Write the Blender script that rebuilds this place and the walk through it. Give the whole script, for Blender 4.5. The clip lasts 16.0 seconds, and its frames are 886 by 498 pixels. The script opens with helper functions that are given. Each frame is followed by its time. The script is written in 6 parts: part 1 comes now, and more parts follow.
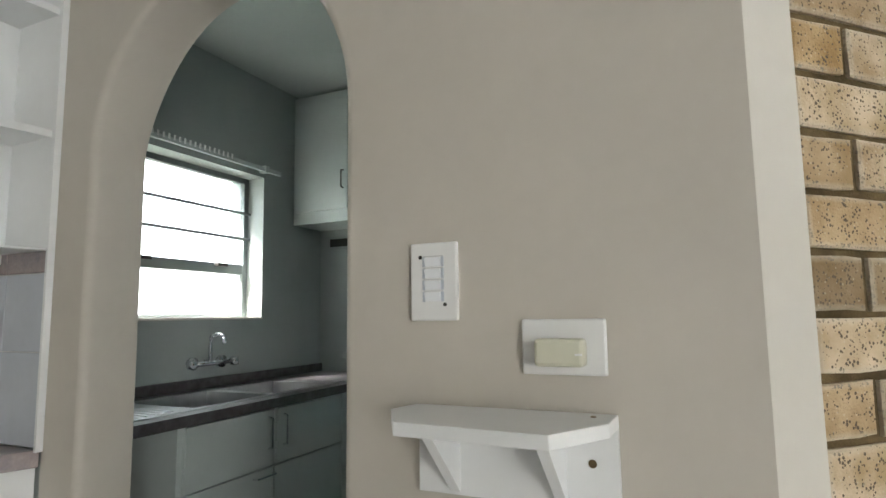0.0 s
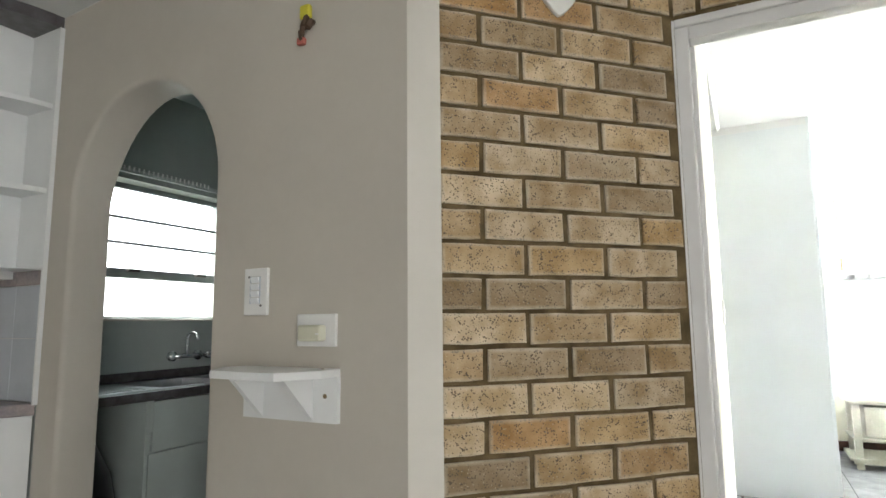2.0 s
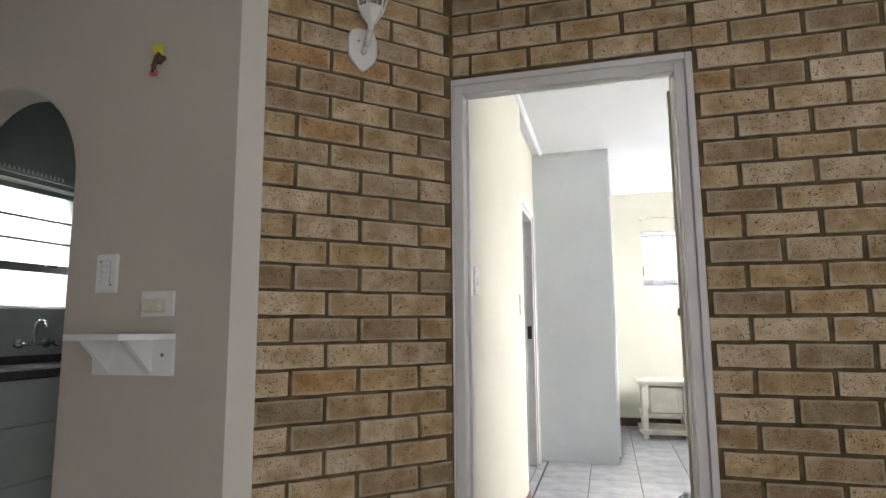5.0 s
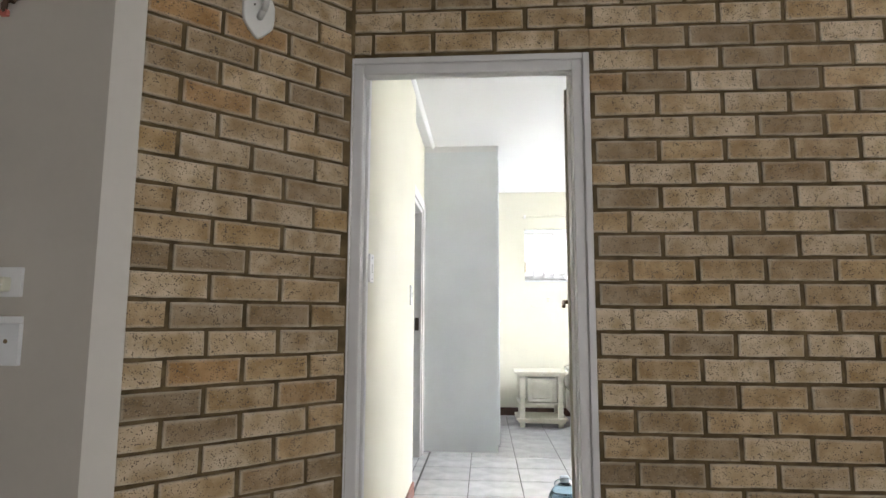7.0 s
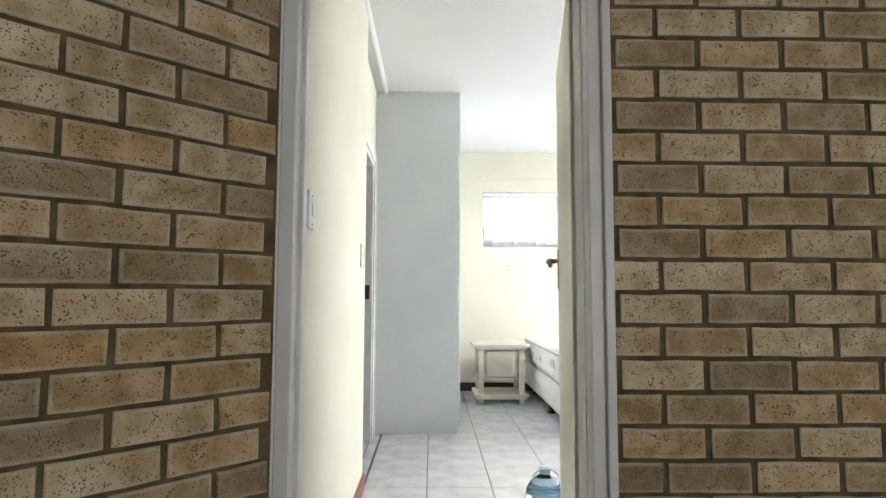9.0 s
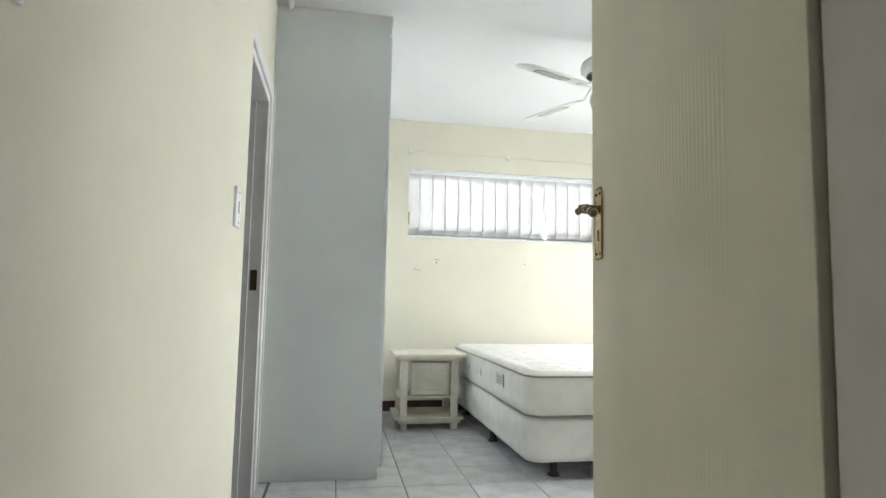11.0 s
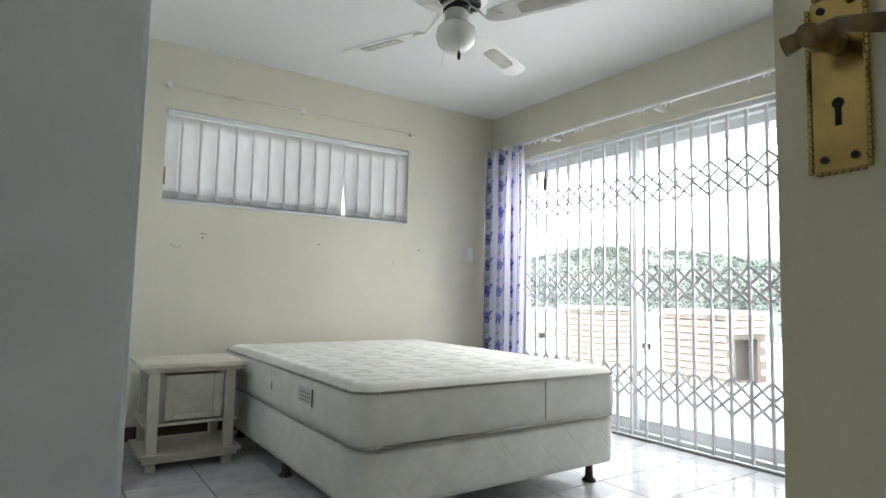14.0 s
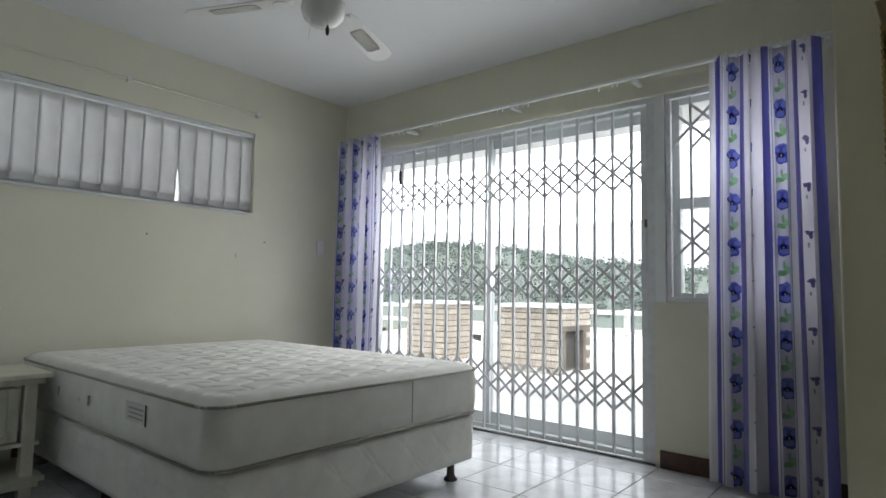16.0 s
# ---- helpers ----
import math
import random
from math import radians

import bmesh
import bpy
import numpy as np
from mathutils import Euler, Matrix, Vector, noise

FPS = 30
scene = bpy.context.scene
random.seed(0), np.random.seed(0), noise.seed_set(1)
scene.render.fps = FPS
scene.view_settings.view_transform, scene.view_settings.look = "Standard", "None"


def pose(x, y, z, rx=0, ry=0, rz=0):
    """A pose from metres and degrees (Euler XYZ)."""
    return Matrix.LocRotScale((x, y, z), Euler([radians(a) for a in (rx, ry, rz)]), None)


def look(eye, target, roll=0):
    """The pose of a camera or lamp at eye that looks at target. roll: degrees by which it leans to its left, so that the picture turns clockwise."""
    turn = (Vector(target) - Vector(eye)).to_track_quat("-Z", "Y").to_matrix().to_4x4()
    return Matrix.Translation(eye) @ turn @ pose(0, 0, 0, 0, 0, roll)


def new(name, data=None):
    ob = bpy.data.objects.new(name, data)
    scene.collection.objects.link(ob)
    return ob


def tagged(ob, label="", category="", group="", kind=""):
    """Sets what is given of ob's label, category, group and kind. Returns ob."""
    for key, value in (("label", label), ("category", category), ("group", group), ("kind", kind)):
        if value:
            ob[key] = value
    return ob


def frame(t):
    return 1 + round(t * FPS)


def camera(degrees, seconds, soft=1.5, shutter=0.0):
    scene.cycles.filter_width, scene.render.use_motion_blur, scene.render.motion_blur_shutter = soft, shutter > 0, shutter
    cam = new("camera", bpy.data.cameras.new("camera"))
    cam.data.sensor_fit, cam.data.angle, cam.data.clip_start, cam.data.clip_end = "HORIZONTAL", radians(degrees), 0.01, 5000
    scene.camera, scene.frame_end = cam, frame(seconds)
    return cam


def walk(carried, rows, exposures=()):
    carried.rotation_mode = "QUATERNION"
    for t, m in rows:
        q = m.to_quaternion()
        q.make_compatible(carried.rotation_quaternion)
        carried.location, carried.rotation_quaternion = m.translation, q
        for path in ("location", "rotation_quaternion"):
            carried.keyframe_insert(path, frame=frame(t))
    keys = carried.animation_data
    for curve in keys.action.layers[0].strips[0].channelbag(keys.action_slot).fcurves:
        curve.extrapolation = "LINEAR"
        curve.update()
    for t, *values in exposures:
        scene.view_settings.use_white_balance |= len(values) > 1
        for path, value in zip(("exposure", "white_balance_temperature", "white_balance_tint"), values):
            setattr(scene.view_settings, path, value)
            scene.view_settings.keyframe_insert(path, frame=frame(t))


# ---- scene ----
cam = camera(74.7, 16.0, soft=1.5)
PATH = [
    (0, (0.073, -0.257, 1.26), (-0.757, 1.548, 1.486), -0.8),
    (0.5, (0.248, -0.352, 1.276), (-0.623, 1.433, 1.506), -1.1),
    (1, (0.437, -0.459, 1.276), (-0.446, 1.319, 1.515), -1),
    (1.5, (0.636, -0.496, 1.253), (-0.266, 1.271, 1.508), -0.8),
    (2, (0.838, -0.568, 1.227), (-0.072, 1.195, 1.478), -0.6),
    (2.5, (0.952, -0.665, 1.201), (0.057, 1.104, 1.466), -0.7),
    (3, (1.053, -0.776, 1.197), (0.206, 1.017, 1.455), -0.6),
    (3.5, (1.125, -0.819, 1.179), (0.344, 1.003, 1.44), -0.8),
    (4, (1.203, -0.88, 1.16), (0.503, 0.976, 1.421), -0.5),
    (4.5, (1.242, -0.929, 1.147), (0.605, 0.949, 1.408), -0.6),
    (5, (1.258, -0.952, 1.135), (0.725, 0.958, 1.397), -0.4),
    (7.5, (1.171, -0.861, 1.106), (1.091, 1.125, 1.328), 0.2),
    (8, (1.145, -0.743, 1.094), (1.108, 1.249, 1.273), 0.1),
    (8.5, (1.134, -0.563, 1.086), (1.134, 1.431, 1.25), 0.2),
    (9, (1.108, -0.337, 1.069), (1.147, 1.656, 1.22), 0.2),
    (11.5, (1.048, 1.147, 0.981), (1.503, 3.086, 1.161), 1.1),
    (12, (1.089, 1.403, 0.985), (1.64, 3.319, 1.142), 1),
    (12.5, (1.104, 1.586, 0.967), (1.773, 3.464, 1.126), 1.1),
    (13, (1.106, 1.675, 0.968), (1.938, 3.486, 1.125), 1.2),
    (13.5, (1.091, 1.792, 0.967), (2.076, 3.525, 1.13), 1.2),
    (14, (1.072, 1.877, 0.974), (2.197, 3.524, 1.132), 1.2),
    (14.5, (1.06, 1.947, 0.969), (2.3, 3.509, 1.124), 1),
    (15, (1.07, 1.993, 0.968), (2.421, 3.46, 1.12), 1.1),
    (15.5, (1.064, 2.045, 0.972), (2.512, 3.416, 1.12), 1),
    (16, (1.075, 2.103, 0.987), (2.613, 3.373, 1.135), 1),
]
EXPOSURES = [(0, 4.08, 6500, 10), (1.5, 3.95, 6500, 10), (2.5, 3.6, 6500, 11), (3.5, 3.15, 6500, 15), (5, 3.0, 6500, 17), (8, 3.05, 6500, 13), (9, 2.93, 6500, 11), (11.5, 2.2, 6500, 10), (12.5, 1.95, 6500, 10), (14, 1.27, 6450, 9), (16, 0.42, 6350, 9)]
walk(cam, [(t, look(eye, target, roll)) for t, eye, target, roll in PATH], EXPOSURES)

# ---- world, sun and large lights ----
world = bpy.data.worlds.new("sky")
scene.world = world
world.use_nodes = True
wn = world.node_tree.nodes
sky = wn.new("ShaderNodeTexSky")
sky.sky_type, sky.sun_disc = "NISHITA", False
sky.sun_elevation, sky.sun_rotation = radians(50), radians(250)
sky.air_density, sky.dust_density = 1.0, 4.0
wn["Background"].inputs["Strength"].default_value = 0.15
veil = wn.new("ShaderNodeMix")  # thin bright overcast
veil.data_type = "RGBA"
veil.inputs["Factor"].default_value = 0.75
veil.inputs["B"].default_value = (15.0, 15.4, 15.8, 1)
world.node_tree.links.new(sky.outputs[0], veil.inputs["A"])
world.node_tree.links.new(veil.outputs["Result"], wn["Background"].inputs["Color"])

sun = new("sun", bpy.data.lights.new("sun", "SUN"))
sun.data.energy, sun.data.angle, sun.data.color = 3.4, radians(15), (1.0, 0.97, 0.93)
sun.matrix_world = look((0, 0, 0), (0.34, 0.55, -0.77))


def window_lamp(name, eye, target, sx, sy, watts, color):
    lamp = new(name, bpy.data.lights.new(name, "AREA"))
    lamp.data.shape, lamp.data.size, lamp.data.size_y = "RECTANGLE", sx, sy
    lamp.data.energy, lamp.data.color = watts, color
    lamp.matrix_world = look(eye, target)
    return lamp


# area lamp standing in for an unseen lounge window
window_lamp("daylight_lounge", (3.385, -2.32, 1.10), (0.5, 0.35, 0.5), 1.7, 1.55, 7.4, (0.98, 0.985, 0.95))
# daylight in the upper part of the sliding door and of the side window, standing in for the bright overcast sky
window_lamp("daylight_door", (4.96, 4.60, 1.74), (4.16, 4.57, 0.90), 2.40, 0.60, 25.0, (0.97, 0.985, 1.0))
window_lamp("daylight_side_window", (4.80, 2.92, 1.75), (3.8, 2.95, 1.45), 0.5, 0.5, 2.0, (0.97, 0.985, 1.0))
window_lamp("daylight_high_window", (2.64, 6.34, 1.9), (2.64, 5.0, 1.2), 1.85, 0.58, 2.1, (0.96, 0.98, 1.0))

# ---- materials ----


def material(name, base, rough=0.6, metal=0.0, vary=0.08, scale=4.0, fine=60.0, bump=0.15, depth=0.002, spread=None, specular=0.5, random_tint=0.0):
    """A surface with large stains, fine grain and relief. spread: a second colour for the stains."""
    m = bpy.data.materials.new(name)
    m.use_nodes = True
    n, l = m.node_tree.nodes, m.node_tree.links
    b = n["Principled BSDF"]
    b.inputs["Roughness"].default_value, b.inputs["Metallic"].default_value = rough, metal
    b.inputs["Specular IOR Level"].default_value = specular
    co = n.new("ShaderNodeTexCoord")
    big, small = n.new("ShaderNodeTexNoise"), n.new("ShaderNodeTexNoise")
    big.inputs["Scale"].default_value, small.inputs["Scale"].default_value = scale, fine
    big.inputs["Detail"].default_value, small.inputs["Detail"].default_value = 4, 3
    l.new(co.outputs["Object"], big.inputs["Vector"])
    l.new(co.outputs["Object"], small.inputs["Vector"])
    ramp = n.new("ShaderNodeValToRGB")
    other = spread or [min(1, c * (1 - vary * 2)) for c in base]
    ramp.color_ramp.elements[0].position, ramp.color_ramp.elements[1].position = 0.35, 0.65
    ramp.color_ramp.elements[0].color, ramp.color_ramp.elements[1].color = (*other, 1), (*base, 1)
    l.new(big.outputs["Fac"], ramp.inputs["Fac"])
    mix = n.new("ShaderNodeMix")
    mix.data_type, mix.blend_type = "RGBA", "MULTIPLY"
    mix.inputs["Factor"].default_value = vary
    l.new(ramp.outputs["Color"], mix.inputs["A"])
    l.new(small.outputs["Fac"], mix.inputs["B"])
    out = mix.outputs["Result"]
    if random_tint:
        info, hsv = n.new("ShaderNodeObjectInfo"), n.new("ShaderNodeHueSaturation")
        rng = n.new("ShaderNodeMapRange")
        rng.inputs["To Min"].default_value, rng.inputs["To Max"].default_value = 1 - random_tint, 1 + random_tint
        l.new(info.outputs["Random"], rng.inputs["Value"])
        l.new(rng.outputs["Result"], hsv.inputs["Value"])
        l.new(out, hsv.inputs["Color"])
        out = hsv.outputs["Color"]
    l.new(out, b.inputs["Base Color"])
    if bump:
        bp = n.new("ShaderNodeBump")
        bp.inputs["Strength"].default_value, bp.inputs["Distance"].default_value = bump, depth
        l.new(small.outputs["Fac"], bp.inputs["Height"])
        l.new(bp.outputs["Normal"], b.inputs["Normal"])
    return m


def brick_material(name, dark=1.0, colourful=1.0):
    """Buff stock brick: its own tint from brick to brick, pits, pale grains and rust stains."""
    m = bpy.data.materials.new(name)
    m.use_nodes = True
    n, l = m.node_tree.nodes, m.node_tree.links
    b = n["Principled BSDF"]
    b.inputs["Roughness"].default_value = 0.9
    b.inputs["Specular IOR Level"].default_value = 0.2
    co, info = n.new("ShaderNodeTexCoord"), n.new("ShaderNodeObjectInfo")
    shift = n.new("ShaderNodeVectorMath")
    shift.operation = "MULTIPLY_ADD"
    comb = n.new("ShaderNodeCombineXYZ")
    for k in "XYZ":
        l.new(info.outputs["Random"], comb.inputs[k])
    l.new(comb.outputs[0], shift.inputs[0])
    shift.inputs[1].default_value = (37, 91, 53)
    l.new(co.outputs["Object"], shift.inputs[2])
    tint = n.new("ShaderNodeValToRGB")
    tint.color_ramp.elements[0].position = 0.0
    cols = [(0.0, (0.47, 0.355, 0.23)), (0.14, (0.33, 0.262, 0.185)), (0.3, (0.56, 0.43, 0.275)), (0.44, (0.38, 0.305, 0.22)), (0.58, (0.67, 0.56, 0.42)),
            (0.72, (0.52, 0.385, 0.225)), (0.86, (0.72, 0.62, 0.49)), (0.97, (0.45, 0.35, 0.235)), (1.0, (0.52, 0.34, 0.18))]
    while len(tint.color_ramp.elements) < len(cols):
        tint.color_ramp.elements.new(0.5)
    for e, (p, c) in zip(tint.color_ramp.elements, cols):
        e.position, e.color = p, (*[v * dark for v in c], 1)
    l.new(info.outputs["Random"], tint.inputs["Fac"])
    stain = n.new("ShaderNodeTexNoise")
    stain.inputs["Scale"].default_value, stain.inputs["Detail"].default_value = 14, 5
    l.new(shift.outputs[0], stain.inputs["Vector"])
    sr = n.new("ShaderNodeValToRGB")
    sr.color_ramp.elements[0].position, sr.color_ramp.elements[1].position = 0.35, 0.68
    sr.color_ramp.elements[0].color, sr.color_ramp.elements[1].color = (0.72, 0.62, 0.46, 1), (1.16, 1.13, 1.08, 1)
    l.new(stain.outputs["Fac"], sr.inputs["Fac"])
    m1 = n.new("ShaderNodeMix")
    m1.data_type, m1.blend_type = "RGBA", "MULTIPLY"
    m1.inputs["Factor"].default_value = 1.0
    l.new(tint.outputs["Color"], m1.inputs["A"])
    l.new(sr.outputs["Color"], m1.inputs["B"])
    pits = n.new("ShaderNodeTexVoronoi")
    pits.inputs["Scale"].default_value = 165
    l.new(shift.outputs[0], pits.inputs["Vector"])
    gate = n.new("ShaderNodeTexNoise")
    gate.inputs["Scale"].default_value = 60
    l.new(shift.outputs[0], gate.inputs["Vector"])
    pr = n.new("ShaderNodeMath")
    pr.operation = "MULTIPLY_ADD"
    l.new(gate.outputs["Fac"], pr.inputs[0])
    pr.inputs[1].default_value = -0.95
    pr.inputs[2].default_value = 0.74
    cmp = n.new("ShaderNodeMath")
    cmp.operation = "LESS_THAN"
    l.new(pits.outputs["Distance"], cmp.inputs[0])
    l.new(pr.outputs[0], cmp.inputs[1])
    m2 = n.new("ShaderNodeMix")
    m2.data_type = "RGBA"
    l.new(cmp.outputs[0], m2.inputs["Factor"])
    l.new(m1.outputs["Result"], m2.inputs["A"])
    m2.inputs["B"].default_value = (0.15 * dark, 0.115 * dark, 0.08 * dark, 1)
    grains = n.new("ShaderNodeTexVoronoi")
    grains.inputs["Scale"].default_value = 95
    l.new(shift.outputs[0], grains.inputs["Vector"])
    gl = n.new("ShaderNodeMath")
    gl.operation = "LESS_THAN"
    gl.inputs[1].default_value = 0.15
    l.new(grains.outputs["Distance"], gl.inputs[0])
    gm = n.new("ShaderNodeMath")
    gm.operation = "MULTIPLY"
    gm.inputs[1].default_value = 0.4
    l.new(gl.outputs[0], gm.inputs[0])
    m3 = n.new("ShaderNodeMix")
    m3.data_type = "RGBA"
    l.new(gm.outputs[0], m3.inputs["Factor"])
    l.new(m2.outputs["Result"], m3.inputs["A"])
    m3.inputs["B"].default_value = (0.72 * dark, 0.64 * dark, 0.5 * dark, 1)
    # paler worn arrises
    sp = n.new("ShaderNodeSeparateXYZ")
    l.new(co.outputs["Object"], sp.inputs[0])
    marks = []
    for axis, half in (("X", 0.098), ("Z", 0.027)):
        ab, st = n.new("ShaderNodeMath"), n.new("ShaderNodeMapRange")
        ab.operation = "ABSOLUTE"
        l.new(sp.outputs[axis], ab.inputs[0])
        st.inputs["From Min"].default_value, st.inputs["From Max"].default_value = half, half + 0.009
        l.new(ab.outputs[0], st.inputs["Value"])
        marks.append(st.outputs["Result"])
    mxm, soft_ = n.new("ShaderNodeMath"), n.new("ShaderNodeMath")
    mxm.operation, soft_.operation = "MAXIMUM", "MULTIPLY"
    l.new(marks[0], mxm.inputs[0])
    l.new(marks[1], mxm.inputs[1])
    l.new(mxm.outputs[0], soft_.inputs[0])
    l.new(stain.outputs["Fac"], soft_.inputs[1])
    m4 = n.new("ShaderNodeMix")
    m4.data_type = "RGBA"
    l.new(soft_.outputs[0], m4.inputs["Factor"])
    l.new(m3.outputs["Result"], m4.inputs["A"])
    m4.inputs["B"].default_value = (0.68 * dark, 0.61 * dark, 0.49 * dark, 1)
    hue = n.new("ShaderNodeHueSaturation")
    hue.inputs["Saturation"].default_value = colourful
    l.new(m4.outputs["Result"], hue.inputs["Color"])
    l.new(hue.outputs["Color"], b.inputs["Base Color"])
    hs = n.new("ShaderNodeMath")
    hs.operation = "MULTIPLY_ADD"
    l.new(cmp.outputs[0], hs.inputs[0])
    hs.inputs[1].default_value = -0.6
    l.new(stain.outputs["Fac"], hs.inputs[2])
    fine = n.new("ShaderNodeTexNoise")
    fine.inputs["Scale"].default_value, fine.inputs["Detail"].default_value = 220, 2
    l.new(shift.outputs[0], fine.inputs["Vector"])
    ha = n.new("ShaderNodeMath")
    l.new(hs.outputs[0], ha.inputs[0])
    l.new(fine.outputs["Fac"], ha.inputs[1])
    bp = n.new("ShaderNodeBump")
    bp.inputs["Strength"].default_value, bp.inputs["Distance"].default_value = 0.9, 0.003
    l.new(ha.outputs[0], bp.inputs["Height"])
    l.new(bp.outputs["Normal"], b.inputs["Normal"])
    return m


def glass_material(name, rough=0.0, color=(1, 1, 1)):
    m = bpy.data.materials.new(name)
    m.use_nodes = True
    b = m.node_tree.nodes["Principled BSDF"]
    b.inputs["Base Color"].default_value = (*color, 1)
    b.inputs["Transmission Weight"].default_value, b.inputs["Roughness"].default_value, b.inputs["IOR"].default_value = 1, rough, 1.45
    return m


MAT_GREY_PLASTER = material("warm_grey_wall_paint", (0.56, 0.52, 0.46), 0.62, vary=0.05, scale=1.7, fine=45, bump=0.12, depth=0.002)
# lit copy of the grey paint, for the wall end that catches more light
MAT_LIT_PLASTER = material("lit_grey_wall_paint", (0.66, 0.63, 0.57), 0.55, vary=0.04, scale=2, fine=50, bump=0.1)
MAT_CREAM = material("cream_wall_paint", (0.72, 0.70, 0.575), 0.6, vary=0.035, scale=1.4, fine=40, bump=0.08, depth=0.0015)
MAT_CEILING = material("white_ceiling_paint", (0.77, 0.78, 0.78), 0.7, vary=0.02, scale=1.2, fine=80, bump=0.05)
MAT_LOUNGE_CEILING = material("off_white_ceiling_paint", (0.66, 0.67, 0.66), 0.7, vary=0.03, scale=1.2, fine=80, bump=0.05)
MAT_MORTAR = material("dark_brown_mortar", (0.20, 0.145, 0.075), 0.95, vary=0.25, scale=18, fine=260, bump=0.7, depth=0.003, specular=0.1)
MAT_BRICK = brick_material("buff_stock_brick", 0.92)
MAT_BRICK_OUT = brick_material("weathered_buff_brick", 0.72, 0.6)
MAT_FRAME = material("white_gloss_joinery_paint", (0.70, 0.69, 0.68), 0.35, vary=0.04, scale=6, fine=90, bump=0.06, depth=0.001)
MAT_WHITE = material("white_melamine", (0.80, 0.81, 0.81), 0.35, vary=0.03, scale=5, fine=60, bump=0.03)
MAT_WARDROBE = material("cool_white_wardrobe_board", (0.74, 0.78, 0.80), 0.45, vary=0.03, scale=2.5, fine=50, bump=0.03)
# the kitchen's dimness is put into these wall and ceiling colours
MAT_KITCHEN_WALL = material("shade_darkened_kitchen_wall_paint", (0.40, 0.435, 0.42), 0.5, vary=0.06, scale=3, fine=50, bump=0.1)
MAT_KITCHEN_CEILING = material("shade_darkened_kitchen_ceiling_paint", (0.45, 0.50, 0.48), 0.6, vary=0.05, scale=2, fine=50, bump=0.05)
MAT_CUPBOARD = material("pale_sage_cupboard_board", (0.55, 0.60, 0.58), 0.4, vary=0.05, scale=3, fine=60, bump=0.04)
MAT_WORKTOP = material("mottled_grey_worktop", (0.075, 0.068, 0.066), 0.3, vary=0.3, scale=22, fine=140, bump=0.05, spread=(0.13, 0.12, 0.13))
MAT_BAR_TOP = material("mottled_rose_grey_worktop", (0.42, 0.35, 0.34), 0.35, vary=0.3, scale=26, fine=160, bump=0.04, spread=(0.27, 0.25, 0.27))
MAT_BAR_TILE = material("pale_blue_grey_wall_tile", (0.56, 0.60, 0.66), 0.18, vary=0.05, scale=7, fine=60, bump=0.04, random_tint=0.04)
MAT_GROUT = material("pale_grout", (0.62, 0.62, 0.62), 0.9, vary=0.1, fine=200, bump=0.3)
MAT_STEEL = material("brushed_stainless_steel", (0.60, 0.61, 0.62), 0.28, metal=1, vary=0.08, scale=12, fine=300, bump=0.06, depth=0.0005)
MAT_CHROME = material("chrome", (0.75, 0.76, 0.78), 0.12, metal=1, vary=0.03, bump=0)
MAT_BRASS = material("aged_brass", (0.60, 0.45, 0.18), 0.26, metal=1, vary=0.15, scale=18, fine=90, bump=0.06, depth=0.001, spread=(0.42, 0.30, 0.12))
MAT_BRONZE = material("worn_bronze_handle", (0.24, 0.17, 0.10), 0.30, metal=0.9, vary=0.4, scale=50, fine=200, bump=0.2, depth=0.001, spread=(0.34, 0.25, 0.14))
MAT_DARK_BRONZE = material("dark_tarnished_bronze", (0.10, 0.075, 0.05), 0.45, metal=0.7, vary=0.3, bump=0.1)
MAT_DARK_METAL = material("dark_steel", (0.06, 0.055, 0.05), 0.45, metal=0.6, vary=0.2, bump=0.1)
MAT_HOLE = material("black_recess", (0.012, 0.011, 0.01), 0.9, bump=0)
MAT_DOOR = material("cream_painted_door", (0.74, 0.71, 0.58), 0.42, vary=0.05, scale=3, fine=70, bump=0.08, depth=0.001)
MAT_TERRACOTTA = material("red_oxide_skirting", (0.34, 0.12, 0.07), 0.4, vary=0.2, scale=9, fine=90, bump=0.15)
MAT_BROWN = material("dark_brown_skirting", (0.11, 0.045, 0.03), 0.35, vary=0.25, scale=9, fine=90, bump=0.1)
MAT_TILE = material("mottled_grey_floor_tile", (0.74, 0.75, 0.76), 0.17, vary=0.12, scale=7, fine=40, bump=0.08, depth=0.001, spread=(0.57, 0.58, 0.595), random_tint=0.05)
MAT_TILE_GROUT = material("dark_floor_grout", (0.17, 0.165, 0.16), 0.9, vary=0.2, fine=150, bump=0.4)
MAT_PLASTIC = material("white_plastic", (0.80, 0.80, 0.79), 0.3, vary=0.02, bump=0.02)
MAT_CHROME_WHITE = material("glossy_white_rocker_plastic", (0.86, 0.88, 0.90), 0.12, vary=0.01, bump=0)
MAT_THREAD = material("green_cotton_thread", (0.10, 0.38, 0.26), 0.8, bump=0.1)
MAT_FOOT = material("near_black_turned_wood", (0.030, 0.020, 0.017), 0.35, vary=0.2, bump=0.1)
MAT_BEIGE = material("yellowed_translucent_plastic", (0.66, 0.65, 0.52), 0.3, vary=0.05, bump=0.03)
MAT_YELLOW = material("yellow_insulating_tape", (0.75, 0.68, 0.06), 0.4, vary=0.1, bump=0.05)
MAT_CABLE = material("brown_frayed_wire", (0.13, 0.08, 0.05), 0.7, vary=0.3, fine=200, bump=0.5)
MAT_RED = material("pale_red_connector", (0.55, 0.16, 0.12), 0.5, bump=0.1)
MAT_LIMED = material("limed_cream_wood", (0.74, 0.71, 0.60), 0.55, vary=0.18, scale=7, fine=55, bump=0.25, depth=0.0015, spread=(0.63, 0.60, 0.49))
